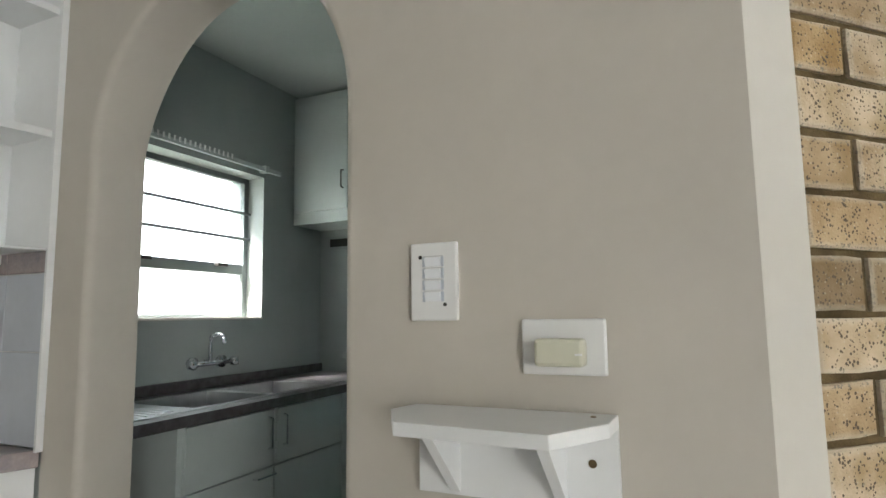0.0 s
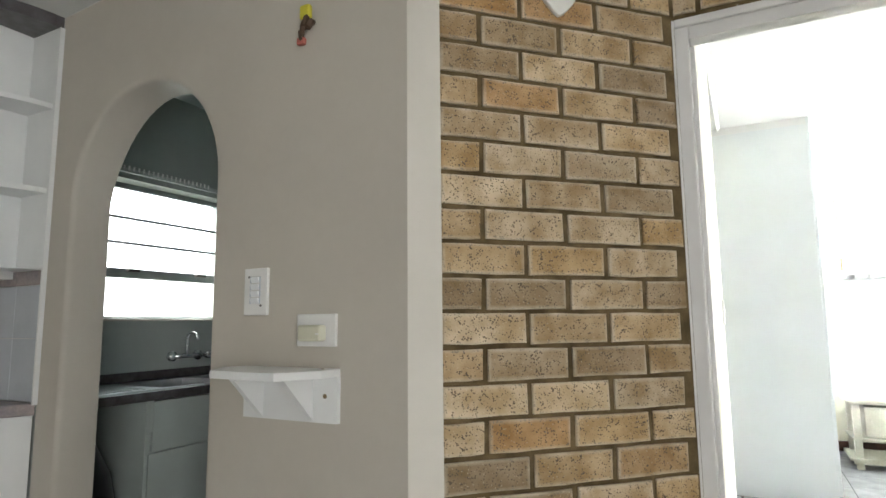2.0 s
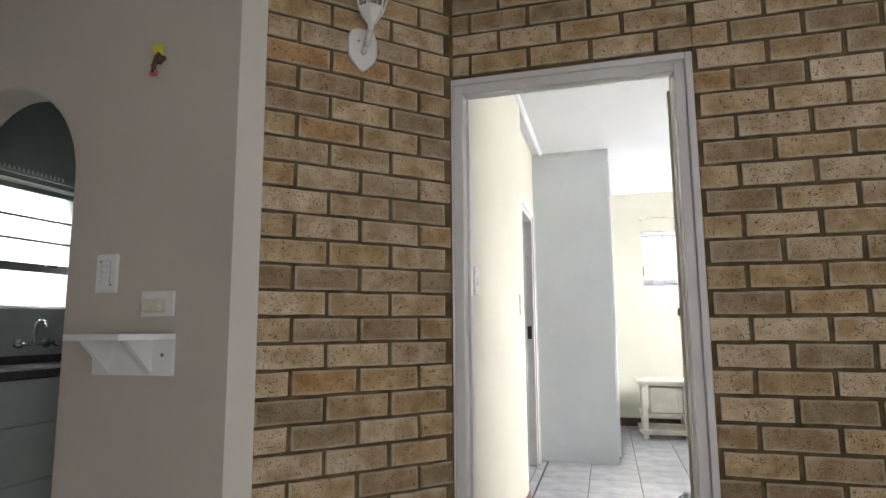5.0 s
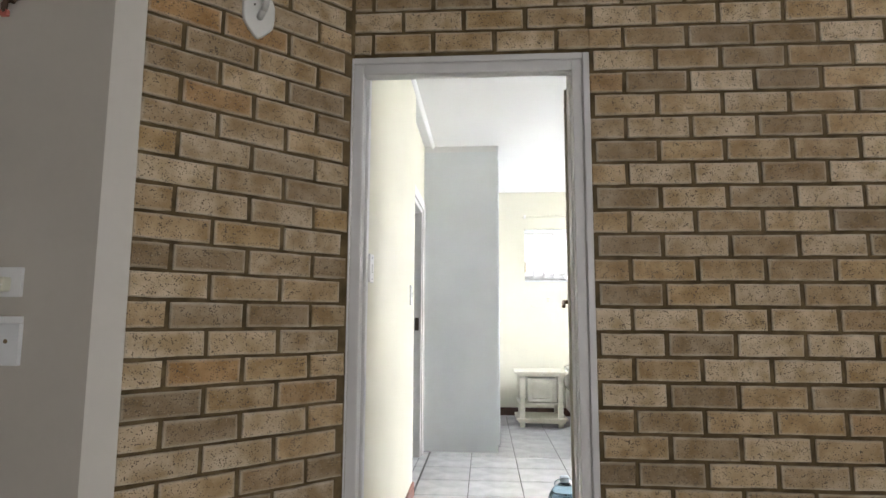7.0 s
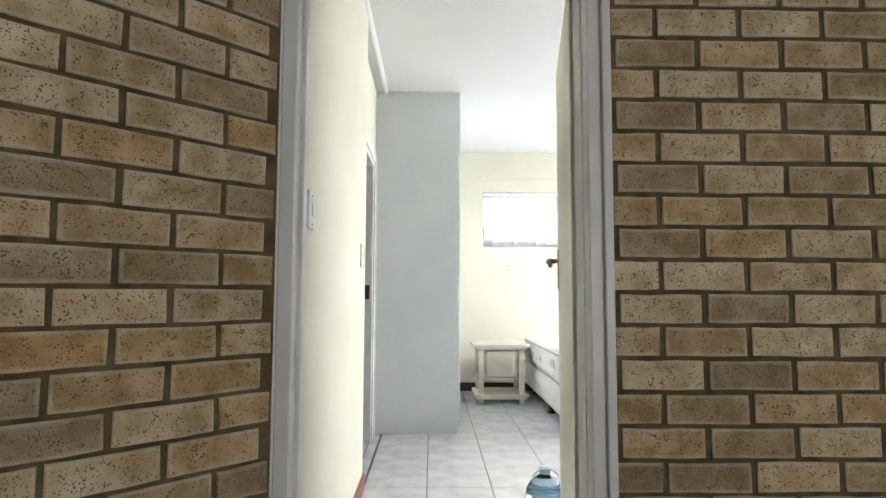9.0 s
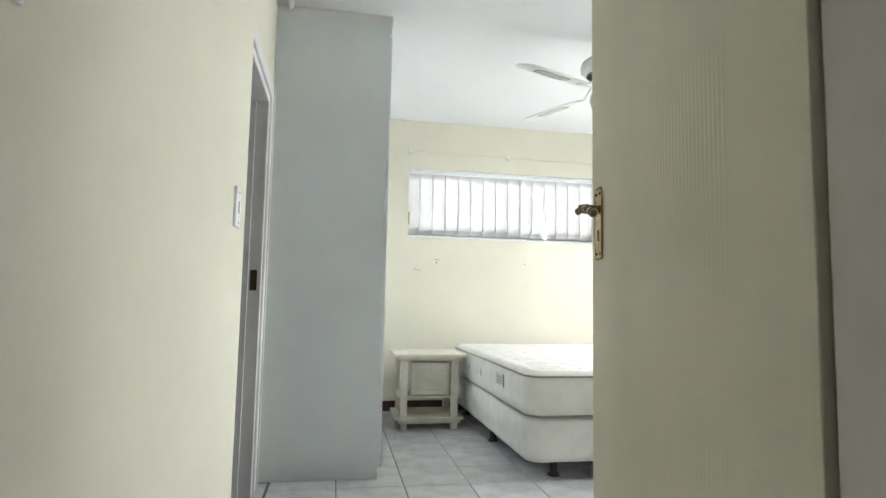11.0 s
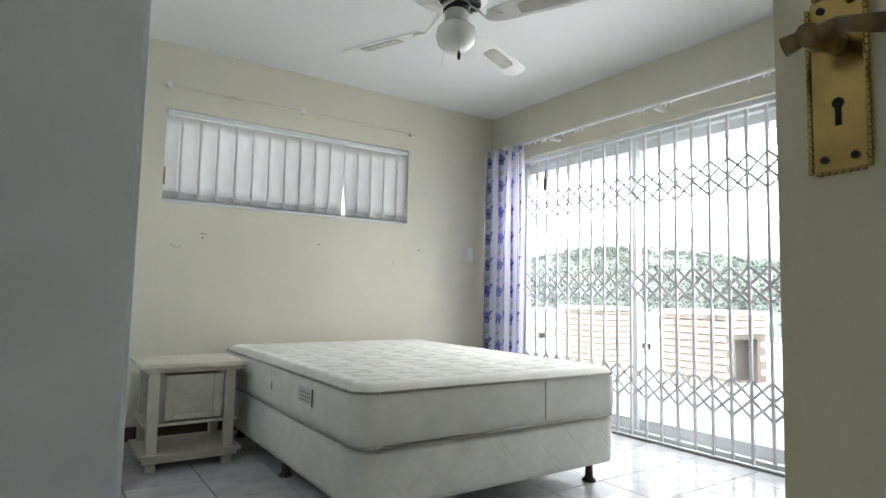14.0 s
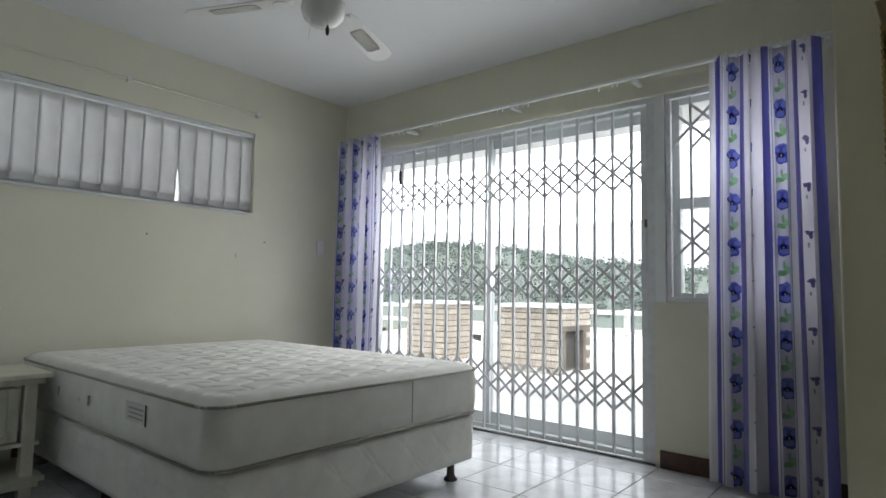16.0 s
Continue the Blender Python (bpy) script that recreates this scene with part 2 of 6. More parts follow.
MAT_MATTRESS = material("off_white_mattress_ticking", (0.82, 0.81, 0.76), 0.85, vary=0.06, scale=9, fine=120, bump=0.3, depth=0.002, spread=(0.75, 0.74, 0.68))
MAT_PIPING = material("grey_beige_piping", (0.48, 0.46, 0.40), 0.8, vary=0.1, fine=200, bump=0.2)
MAT_FABRIC_LABEL = material("pale_grey_fabric_label", (0.76, 0.76, 0.73), 0.8, bump=0.1)
MAT_INK = material("dark_ink", (0.10, 0.10, 0.10), 0.8, bump=0)
MAT_ALU = material("white_powder_coated_aluminium", (0.76, 0.79, 0.80), 0.35, vary=0.03, scale=8, fine=80, bump=0.03)
MAT_GATE = material("white_enamelled_gate_steel", (0.74, 0.75, 0.77), 0.4, vary=0.06, scale=20, fine=120, bump=0.08, depth=0.0008)
MAT_GLASS = glass_material("clear_window_glass")
# grey tint added to both kitchen panes to hold back daylight
MAT_FROST = glass_material("frosted_window_glass", 0.35, (0.35, 0.38, 0.37))
MAT_DIMMING_GLASS = glass_material("dimming_window_glass", 0.0, (0.34, 0.37, 0.37))
MAT_BATH = material("dark_teal_bathroom_paint", (0.25, 0.36, 0.38), 0.35, vary=0.08, scale=4, fine=50, bump=0.05)
MAT_BATH_LIGHT = material("pale_bathroom_tile_band", (0.48, 0.54, 0.58), 0.25, vary=0.06, bump=0.03)
MAT_FAN = material("white_enamel_fan_body", (0.78, 0.78, 0.75), 0.35, vary=0.04, bump=0.03)
MAT_CANE = material("woven_cane", (0.50, 0.44, 0.32), 0.7, vary=0.3, fine=200, bump=0.4)
MAT_OPAL = material("opal_glass_shade", (0.86, 0.86, 0.84), 0.2, vary=0.02, bump=0)
MAT_WOOD_DARK = material("dark_wood_pull", (0.10, 0.035, 0.02), 0.3, vary=0.2, bump=0.1)
MAT_WATER = glass_material("blue_water_bottle_plastic", 0.08, (0.55, 0.78, 0.92))
MAT_BLUE_LABEL = material("blue_bottle_label", (0.05, 0.20, 0.50), 0.4, bump=0)
MAT_CAP = material("pale_blue_bottle_cap", (0.55, 0.65, 0.72), 0.4, bump=0)
MAT_BALCONY = material("sunlit_pale_balcony_tile", (0.66, 0.65, 0.62), 0.6, vary=0.1, scale=3, fine=40, bump=0.1)
# distance haze is put into the hill and leaf colours, pale and greyish
MAT_HILL = material("haze_paled_hillside", (0.15, 0.185, 0.165), 0.95, vary=0.4, scale=0.07, fine=0.7, bump=0.4, depth=0.5, spread=(0.21, 0.235, 0.21), specular=0.1)
MAT_LEAF = material("haze_paled_leaves", (0.17, 0.205, 0.18), 0.9, vary=0.4, scale=0.3, fine=3, bump=0, spread=(0.13, 0.165, 0.15), specular=0.15)
MAT_ROOF = material("white_flat_roof_paint", (0.74, 0.75, 0.76), 0.7, vary=0.08, scale=0.6, fine=9, bump=0.1)
MAT_GROUND = material("dry_garden_ground", (0.20, 0.21, 0.14), 0.95, vary=0.3, scale=0.2, fine=3, bump=0.3)
MAT_BLACK = material("black_plastic_bag", (0.02, 0.02, 0.022), 0.4, vary=0.2, bump=0.3)


def vane_material():
    """Thin off-white fabric that lets light through."""
    m = material("off_white_blind_fabric", (0.66, 0.66, 0.65), 0.85, vary=0.05, scale=12, fine=260, bump=0.15, depth=0.0006)
    n, l = m.node_tree.nodes, m.node_tree.links
    tr, mx = n.new("ShaderNodeBsdfTranslucent"), n.new("ShaderNodeMixShader")
    tr.inputs["Color"].default_value = (0.84, 0.84, 0.84, 1)
    mx.inputs["Fac"].default_value = 0.45
    l.new(n["Principled BSDF"].outputs[0], mx.inputs[1])
    l.new(tr.outputs[0], mx.inputs[2])
    l.new(mx.outputs[0], n["Material Output"].inputs["Surface"])
    return m


def curtain_material():
    """White cotton printed with violet-blue stripes, a column of pansies with green leaves and sprigs; u runs across the cloth in metres, v down it."""
    m = bpy.data.materials.new("pansy_print_curtain_cotton")
    m.use_nodes = True
    n, l = m.node_tree.nodes, m.node_tree.links
    b = n["Principled BSDF"]
    b.inputs["Roughness"].default_value = 0.9
    uv, sep = n.new("ShaderNodeUVMap"), n.new("ShaderNodeSeparateXYZ")
    uv.uv_map = "cloth"
    l.new(uv.outputs[0], sep.inputs[0])

    def calc(op, a, c=None, d=None):
        k = n.new("ShaderNodeMath")
        k.operation = op
        for i, v in enumerate((a, c, d)):
            if v is None:
                continue
            if isinstance(v, (int, float)):
                k.inputs[i].default_value = v
            else:
                l.new(v, k.inputs[i])
        return k.outputs[0]

    pu, pv = 0.42, 0.235
    u = calc("MULTIPLY", calc("FRACT", calc("DIVIDE", sep.outputs[0], pu)), pu)
    v = calc("MULTIPLY", calc("FRACT", calc("DIVIDE", sep.outputs[1], pv)), pv)
    wob = n.new("ShaderNodeTexNoise")
    wob.inputs["Scale"].default_value = 45
    l.new(uv.outputs[0], wob.inputs["Vector"])
    wo = calc("MULTIPLY_ADD", wob.outputs["Fac"], 0.03, -0.015)

    def band(centre, half):
        return calc("LESS_THAN", calc("ABSOLUTE", calc("SUBTRACT", u, centre)), half)

    def blot(cu, cv, ru, rv):
        du = calc("DIVIDE", calc("SUBTRACT", u, cu), ru)
        dv = calc("DIVIDE", calc("SUBTRACT", calc("ADD", v, wo), cv), rv)
        return calc("LESS_THAN", calc("ADD", calc("MULTIPLY", du, du), calc("MULTIPLY", dv, dv)), 1.0)

    layers = [
        (band(0.045, 0.030), (0.21, 0.21, 0.64), 0.88), (band(0.088, 0.0025), (0.16, 0.15, 0.40), 0.6), (band(0.16, 0.060), (0.66, 0.66, 0.80), 0.5),
        (blot(0.148, 0.175, 0.024, 0.013), (0.26, 0.56, 0.26), 0.8), (blot(0.174, 0.192, 0.016, 0.018), (0.42, 0.72, 0.40), 0.75), (blot(0.160, 0.215, 0.006, 0.020), (0.24, 0.48, 0.26), 0.6),
        (blot(0.160, 0.088, 0.046, 0.027), (0.12, 0.14, 0.48), 0.92), (blot(0.160, 0.050, 0.031, 0.027), (0.12, 0.14, 0.48), 0.92), (blot(0.160, 0.113, 0.026, 0.013), (0.24, 0.27, 0.66), 0.85),
        (blot(0.137, 0.094, 0.018, 0.016), (0.34, 0.40, 0.78), 0.9), (blot(0.183, 0.094, 0.018, 0.016), (0.34, 0.40, 0.78), 0.9), (blot(0.160, 0.047, 0.021, 0.016), (0.36, 0.42, 0.80), 0.9),
        (blot(0.160, 0.071, 0.013, 0.012), (0.03, 0.03, 0.15), 0.9), (blot(0.160, 0.067, 0.004, 0.005), (0.72, 0.66, 0.30), 0.9),
        (band(0.232, 0.003), (0.20, 0.18, 0.42), 0.7), (band(0.290, 0.016), (0.24, 0.22, 0.62), 0.8),
        (blot(0.358, 0.13, 0.017, 0.010), (0.13, 0.12, 0.36), 0.85), (blot(0.364, 0.112, 0.008, 0.016), (0.13, 0.12, 0.36), 0.85), (blot(0.355, 0.07, 0.004, 0.012), (0.20, 0.30, 0.22), 0.7),
    ]
    last = None
    base = (0.93, 0.92, 0.97, 1)
    for mask, colour, much in layers:
        mx = n.new("ShaderNodeMix")
        mx.data_type = "RGBA"
        l.new(calc("MULTIPLY", mask, much), mx.inputs["Factor"])
        if last is None:
            mx.inputs["A"].default_value = base
        else:
            l.new(last, mx.inputs["A"])
        mx.inputs["B"].default_value = (*colour, 1)
        last = mx.outputs["Result"]
    l.new(last, b.inputs["Base Color"])
    weave = n.new("ShaderNodeTexNoise")
    weave.inputs["Scale"].default_value = 500
    bp = n.new("ShaderNodeBump")
    bp.inputs["Strength"].default_value, bp.inputs["Distance"].default_value = 0.15, 0.0005
    l.new(uv.outputs[0], weave.inputs["Vector"])
    l.new(weave.outputs["Fac"], bp.inputs["Height"])
    l.new(bp.outputs["Normal"], b.inputs["Normal"])
    tr, ms = n.new("ShaderNodeBsdfTranslucent"), n.new("ShaderNodeMixShader")
    l.new(last, tr.inputs["Color"])
    ms.inputs["Fac"].default_value = 0.62
    l.new(b.outputs[0], ms.inputs[1])
    l.new(tr.outputs[0], ms.inputs[2])
    l.new(ms.outputs[0], n["Material Output"].inputs["Surface"])
    return m


MAT_VANE = vane_material()
MAT_CURTAIN = curtain_material()

# ---- builders ----


def box(bm, x0, x1, y0, y1, z0, z1, turn=None):
    """Adds a block to bm; turn is an optional matrix for it."""
    vs = [bm.verts.new((turn @ Vector(p)) if turn else p) for p in
          ((x0, y0, z0), (x1, y0, z0), (x1, y1, z0), (x0, y1, z0), (x0, y0, z1), (x1, y0, z1), (x1, y1, z1), (x0, y1, z1))]
    for f in ((3, 2, 1, 0), (4, 5, 6, 7), (0, 1, 5, 4), (1, 2, 6, 5), (2, 3, 7, 6), (3, 0, 4, 7)):
        bm.faces.new([vs[i] for i in f])
    return bm


def block(x0, x1, y0, y1, z0, z1, bevel=0.0, seg=2):
    bm = box(bmesh.new(), x0, x1, y0, y1, z0, z1)
    if bevel:
        bmesh.ops.bevel(bm, geom=bm.edges[:], offset=bevel, segments=seg, affect="EDGES", profile=0.5)
    return bm


def prism(points, z0, z1, axis="z", bevel=0.0):
    """Extrudes a plan outline from z0 to z1; axis 'y' takes (x, z) points, 'x' takes (y, z) points."""
    place = {"z": lambda a, c, h: (a, c, h), "y": lambda a, c, h: (a, h, c), "x": lambda a, c, h: (h, a, c)}[axis]
    bm = bmesh.new()
    lo = [bm.verts.new(place(a, c, z0)) for a, c in points]
    hi = [bm.verts.new(place(a, c, z1)) for a, c in points]
    bm.faces.new(lo[::-1]), bm.faces.new(hi)
    for i in range(len(points)):
        j = (i + 1) % len(points)
        bm.faces.new((lo[i], lo[j], hi[j], hi[i]))
    bmesh.ops.recalc_face_normals(bm, faces=bm.faces[:])
    if bevel:
        bmesh.ops.bevel(bm, geom=bm.edges[:], offset=bevel, segments=2, affect="EDGES", profile=0.5)
    return bm


def lathe(bm, profile, centre=(0, 0, 0), n=24, squash=1.0):
    """Turns (radius, height) pairs round a vertical axis."""
    rings = []
    for r, h in profile:
        rings.append([bm.verts.new((centre[0] + r * math.cos(k * math.tau / n), centre[1] + squash * r * math.sin(k * math.tau / n), centre[2] + h)) for k in range(n)])
    for a, c in zip(rings, rings[1:]):
        for k in range(n):
            bm.faces.new((a[k], a[(k + 1) % n], c[(k + 1) % n], c[k]))
    bm.faces.new(rings[0][::-1]), bm.faces.new(rings[-1])
    return bm


def rod(bm, a, c, r, n=8, r2=None):
    """A round bar from a to c."""
    a, c = Vector(a), Vector(c)
    q = (c - a).to_track_quat("Z", "Y").to_matrix()
    ends = []
    for p, rr in ((a, r), (c, r if r2 is None else r2)):
        ends.append([bm.verts.new(p + q @ Vector((rr * math.cos(k * math.tau / n), rr * math.sin(k * math.tau / n), 0))) for k in range(n)])
    for k in range(n):
        bm.faces.new((ends[0][k], ends[0][(k + 1) % n], ends[1][(k + 1) % n], ends[1][k]))
    bm.faces.new(ends[0][::-1]), bm.faces.new(ends[1])
    return bm


def tube(bm, points, r, n=8):
    for a, c in zip(points, points[1:]):
        rod(bm, a, c, r, n)
    return bm


def place_of(ob):
    v = Vector((0, 0, 0))
    while ob:
        v += ob.location
        ob = ob.parent
    return v


def part(name, bm, mat, parent=None, label="", local=False, smooth=False, kind="", category=""):
    """Links bm as one mesh under its thing. Unless local, its coordinates are the room's."""
    me = bpy.data.meshes.new(name)
    if parent and not local:
        bmesh.ops.translate(bm, verts=bm.verts[:], vec=-place_of(parent))
    bm.to_mesh(me)
    bm.free()
    me.materials.append(mat)
    if smooth:
        for p in me.polygons:
            p.use_smooth = True
    ob = new(name, me)
    ob.parent = parent
    return tagged(ob, label, category, "", kind)


def thing(name, x, y, z, label, category, group="", rz=0.0):
    e = new(name)
    e.location, e.rotation_euler = (x, y, z), (0, 0, radians(rz))
    e.empty_display_size = 0.1
    return tagged(e, label, category, group)


def structure(name, bm, mat, label=""):
    return part(name, bm, mat, None, label, kind="structure")


# ---- the large structure ----
LOUNGE_H, CEIL_L, CEIL_R, BED_H, FAR_Y, GATE_X, WALL_X = 2.56, 2.375, 2.505, 2.66, 6.13, 4.60, 4.53
COURSE, BRICK = 0.0875, 0.23

structure("floor", block(-2.45, 4.75, -3.6, 6.3, -0.12, -0.004), MAT_TILE_GROUT, "dark grout bed under grey floor tiles")
structure("ceiling", prism([(-1.86, CEIL_L - 0.025), (3.41, CEIL_R + 0.11), (3.41, 2.75), (-1.86, 2.75)], -3.51, 1.21, "y"), MAT_LOUNGE_CEILING, "plain off-white lounge ceiling")
structure("ceiling", block(0.55, 4.75, 1.34, 6.3, BED_H, BED_H + 0.1), MAT_CEILING, "plain white bedroom ceiling")
structure("ceiling", block(-2.4, 0.55, 0.74, 3.0, 2.62, 2.7), MAT_KITCHEN_CEILING, "grey-green kitchen ceiling, its shade put into the colour")

# lounge shell behind and beside the camera
bm = box(bmesh.new(), 3.43, 3.55, -3.6, -3.2, 0, LOUNGE_H)
box(bm, 3.43, 3.55, -0.7, 1.2, 0, LOUNGE_H)
box(bm, 3.43, 3.55, -3.2, -0.7, 0, 0.3)
box(bm, 3.43, 3.55, -3.2, -0.7, 2.3, LOUNGE_H)
structure("wall_lounge_east", bm, MAT_GREY_PLASTER, "warm grey lounge wall with a wide window opening")
# added panel, out of view: blocks the sky behind the lounge lamp
structure("sky_block_lounge", block(3.46, 3.48, -3.2, -0.7, 0.3, 2.3), MAT_LIT_PLASTER, "unseen pale panel added to keep sky light out of the lounge")
structure("wall_lounge_west", block(-1.95, -1.85, -3.6, 0.61, 0, LOUNGE_H), MAT_GREY_PLASTER, "warm grey plastered lounge wall")
structure("wall_lounge_south", block(-1.95, 3.55, -3.6, -3.5, 0, LOUNGE_H), MAT_GREY_PLASTER, "warm grey plastered lounge wall")


def arch_wall():
    """The plastered wall with its arched opening into the kitchen."""
    x0, x1, top, cx, half, spring, rise = -1.355, 0.135, LOUNGE_H, -0.874, 0.351, 1.66, 0.366
    arc = [(cx - half * math.cos(k * math.pi / 28), spring + rise * math.sin(k * math.pi / 28) ** 1.0) for k in range(29)]
    pts = [(x0, 0), (cx - half, 0)] + arc + [(cx + half, 0), (x1, 0), (x1, top), (x0, top)]
    bm = bmesh.new()
    y0, y1, e = 0.61, 0.745, 0.018
    front = [bm.verts.new((a, y0, c)) for a, c in pts]
    back = [bm.verts.new((a, y1, c)) for a, c in pts]
    edge = pts[1:len(arc) + 3]
    for v, (a, c) in zip(back, pts):
        if cx - half < a < cx and spring < c < top:
            v.co.z = spring + rise * ((c - spring) / rise) ** 1.35

    def ring_at(deg):
        """The worn front edge, rounded over: 0 lies on the wall face, 90 in the reveal."""
        out = []
        for a, c in edge:
            k = 1.0 if c < spring else abs(a - cx) / half
            up = 0.0 if c < spring else math.sqrt(max(0.0, 1 - k * k))
            g = e * (1 - math.sin(radians(deg)))
            out.append(bm.verts.new((a + (-g if a < cx else g) * k, y0 + e * (1 - math.cos(radians(deg))), c + g * up)))
        return out

    rings = [ring_at(d) for d in (0, 22, 45, 68, 90)]
    for q, v in zip(rings[0], front[1:len(arc) + 3]):
        v.co = q.co
    for ring, flip in ((front, False), (back, True)):
        left, right = [ring[0]] + ring[1:16] + [ring[-1]], ring[15:]
        # faces are split down the crown of the arch
        n = len(ring)
        crown = 1 + 15
        topl, topr = ring[-1], ring[-2]
        for i in range(1, crown):
            f = (topl, ring[i + 1], ring[i]) if i > 1 else (topl, ring[i + 1], ring[i])
            bm.faces.new(f if not flip else f[::-1])
        f = (topl, ring[1], ring[0])
        bm.faces.new(f if not flip else f[::-1])
        f = (topl, topr, ring[crown])
        bm.faces.new(f if not flip else f[::-1])
        for i in range(crown, n - 3):
            f = (topr, ring[i + 1], ring[i])
            bm.faces.new(f if not flip else f[::-1])
    for q in rings[0]:
        bm.verts.remove(q)
    rings[0] = front[1:len(arc) + 3]
    inner = [bm.verts.new(v.co) for v in back[1:len(arc) + 3]]
    for ra, rb in zip(rings, rings[1:] + [inner]):
        for i in range(len(edge) - 1):
            f = bm.faces.new((ra[i], ra[i + 1], rb[i + 1], rb[i]))
            f.smooth = True
    for i, j in ((0, len(pts) - 1), (len(pts) - 3, len(pts) - 2), (len(pts) - 2, len(pts) - 1)):
        bm.faces.new((front[i], front[j], back[j], back[i]))
    bmesh.ops.recalc_face_normals(bm, faces=bm.faces[:])
    ob = structure("wall_arch", bm, MAT_GREY_PLASTER, "warm grey plastered wall with a round-headed arch")
    return ob


arch_wall()
structure("wall_corner", prism([(0.1352, 0.610), (0.1985, 0.6645), (0.150, 0.713), (0.1352, 0.71)], 0, LOUNGE_H, bevel=0.0), MAT_LIT_PLASTER, "grey plastered end of the brick wall, coloured lighter for the light on it")

# brick walls: mortar beds here, the bricks near the end of the file
S = math.sqrt(0.5)
A45 = Vector((0.1985, 0.6645))
LEN45 = 0.708
turn45 = pose(A45.x, A45.y, 0, 0, 0, 45)
bm = box(bmesh.new(), 0.001, LEN45 + 0.02, 0.008, 0.11, 0, LOUNGE_H, turn45)
wall_45 = structure("wall_brick_angled", bm, MAT_MORTAR, "face brick wall set at an angle with dark mortar")
DOOR_X0, DOOR_X1, DOOR_TOP, DOOR_Y = 0.68, 1.592, 2.105, 1.20
bm = box(bmesh.new(), DOOR_X1 + 0.001, 3.4, DOOR_Y + 0.008, 1.28, 0, LOUNGE_H)
box(bm, DOOR_X0 - 0.02, DOOR_X1 + 0.001, DOOR_Y + 0.008, 1.28, DOOR_TOP + 0.001, LOUNGE_H)
wall_door = structure("wall_brick_door", bm, MAT_MORTAR, "face brick wall round the bedroom door with dark mortar")
bm = box(bmesh.new(), DOOR_X1 + 0.001, 4.7, 1.281, 1.345, 0, BED_H)
box(bm, DOOR_X0, DOOR_X1 + 0.001, 1.281, 1.345, DOOR_TOP + 0.001, BED_H)
box(bm, 0.5, DOOR_X0 - 0.001, 1.281, 1.345, 0, BED_H)
structure("wall_bedroom_south", bm, MAT_CREAM, "cream plastered bedroom wall round the door")
structure("wall_bedroom_upper", block(0.56, 3.5, 1.222, 1.279, LOUNGE_H + 0.001, BED_H), MAT_CREAM, "cream wall above the lounge ceiling")

# passage and bathroom walls
PASS_X, REC_X, BATH_END, BATH_Y0, BATH_Y1 = 0.735, 0.665, 2.925, 3.05, 4.00
structure("wall_passage", block(PASS_X - 0.19, PASS_X, 1.346, BATH_END, 0, BED_H), MAT_CREAM, "cream plastered passage wall")
bm = box(bmesh.new(), REC_X - 0.12, REC_X, BATH_END + 0.001, BATH_Y0, 0, BED_H)
box(bm, REC_X - 0.12, REC_X, BATH_Y0, BATH_Y1, 2.06, BED_H)
box(bm, REC_X - 0.12, REC_X, BATH_Y1, FAR_Y, 0, BED_H)
structure("wall_passage_far", bm, MAT_CREAM, "cream plastered wall above and beyond the bathroom door")
for args in ((-1.1, -1.0, 2.3, 4.6, 0, BED_H), (-1.0, REC_X - 0.121, 4.5, 4.6, 0, BED_H), (-1.0, REC_X - 0.121, 2.3, 2.4, 0, BED_H)):
    structure("wall_bathroom", block(*args), MAT_BATH, "dark teal tiled bathroom wall")
structure("ceiling", block(-1.1, REC_X - 0.121, 2.3, 4.6, BED_H + 0.001, BED_H + 0.08), MAT_BATH, "dark teal bathroom ceiling")
structure("trim_bathroom_band", block(-0.998, REC_X - 0.125, 4.485, 4.499, 0.33, 0.40, 0.003), MAT_BATH_LIGHT, "pale tile band low on the bathroom wall")
structure("trim_bathroom_band", block(-0.998, REC_X - 0.125, 4.480, 4.499, 0.26, 0.322, 0.003), MAT_BATH_LIGHT, "pale tile band low on the bathroom wall")

# bedroom far wall with its high window, and the gate wall with the sliding door and side window
WX0, WX1, WZ0, WZ1 = 1.685, 3.60, 1.575, 2.205
bm = box(bmesh.new(), 0.6, WX0, FAR_Y, FAR_Y + 0.22, 0, BED_H)
box(bm, WX1, 4.8, FAR_Y, FAR_Y + 0.22, 0, BED_H)
box(bm, WX0, WX1, FAR_Y, FAR_Y + 0.22, 0, WZ0)
box(bm, WX0, WX1, FAR_Y, FAR_Y + 0.22, WZ1, BED_H)
structure("wall_north", bm, MAT_CREAM, "cream bedroom wall with a high wide window")
DY0, DY1, DTOP = 3.330, 5.86, 2.20
SY0, SY1, SZ0, SZ1 = 2.55, 3.27, 0.95, 2.20
bm = box(bmesh.new(), WALL_X, WALL_X + 0.22, 1.3, SY0, 0, BED_H)
box(bm, WALL_X, WALL_X + 0.22, SY0, DY0, DTOP, BED_H)
box(bm, WALL_X, WALL_X + 0.22, SY0, DY0, 0, SZ0)
box(bm, WALL_X, WALL_X + 0.22, DY0, DY1, DTOP, BED_H)
box(bm, WALL_X, WALL_X + 0.22, DY1, FAR_Y, 0, BED_H)
structure("wall_east", bm, MAT_CREAM, "cream bedroom wall with a sliding door and a side window")

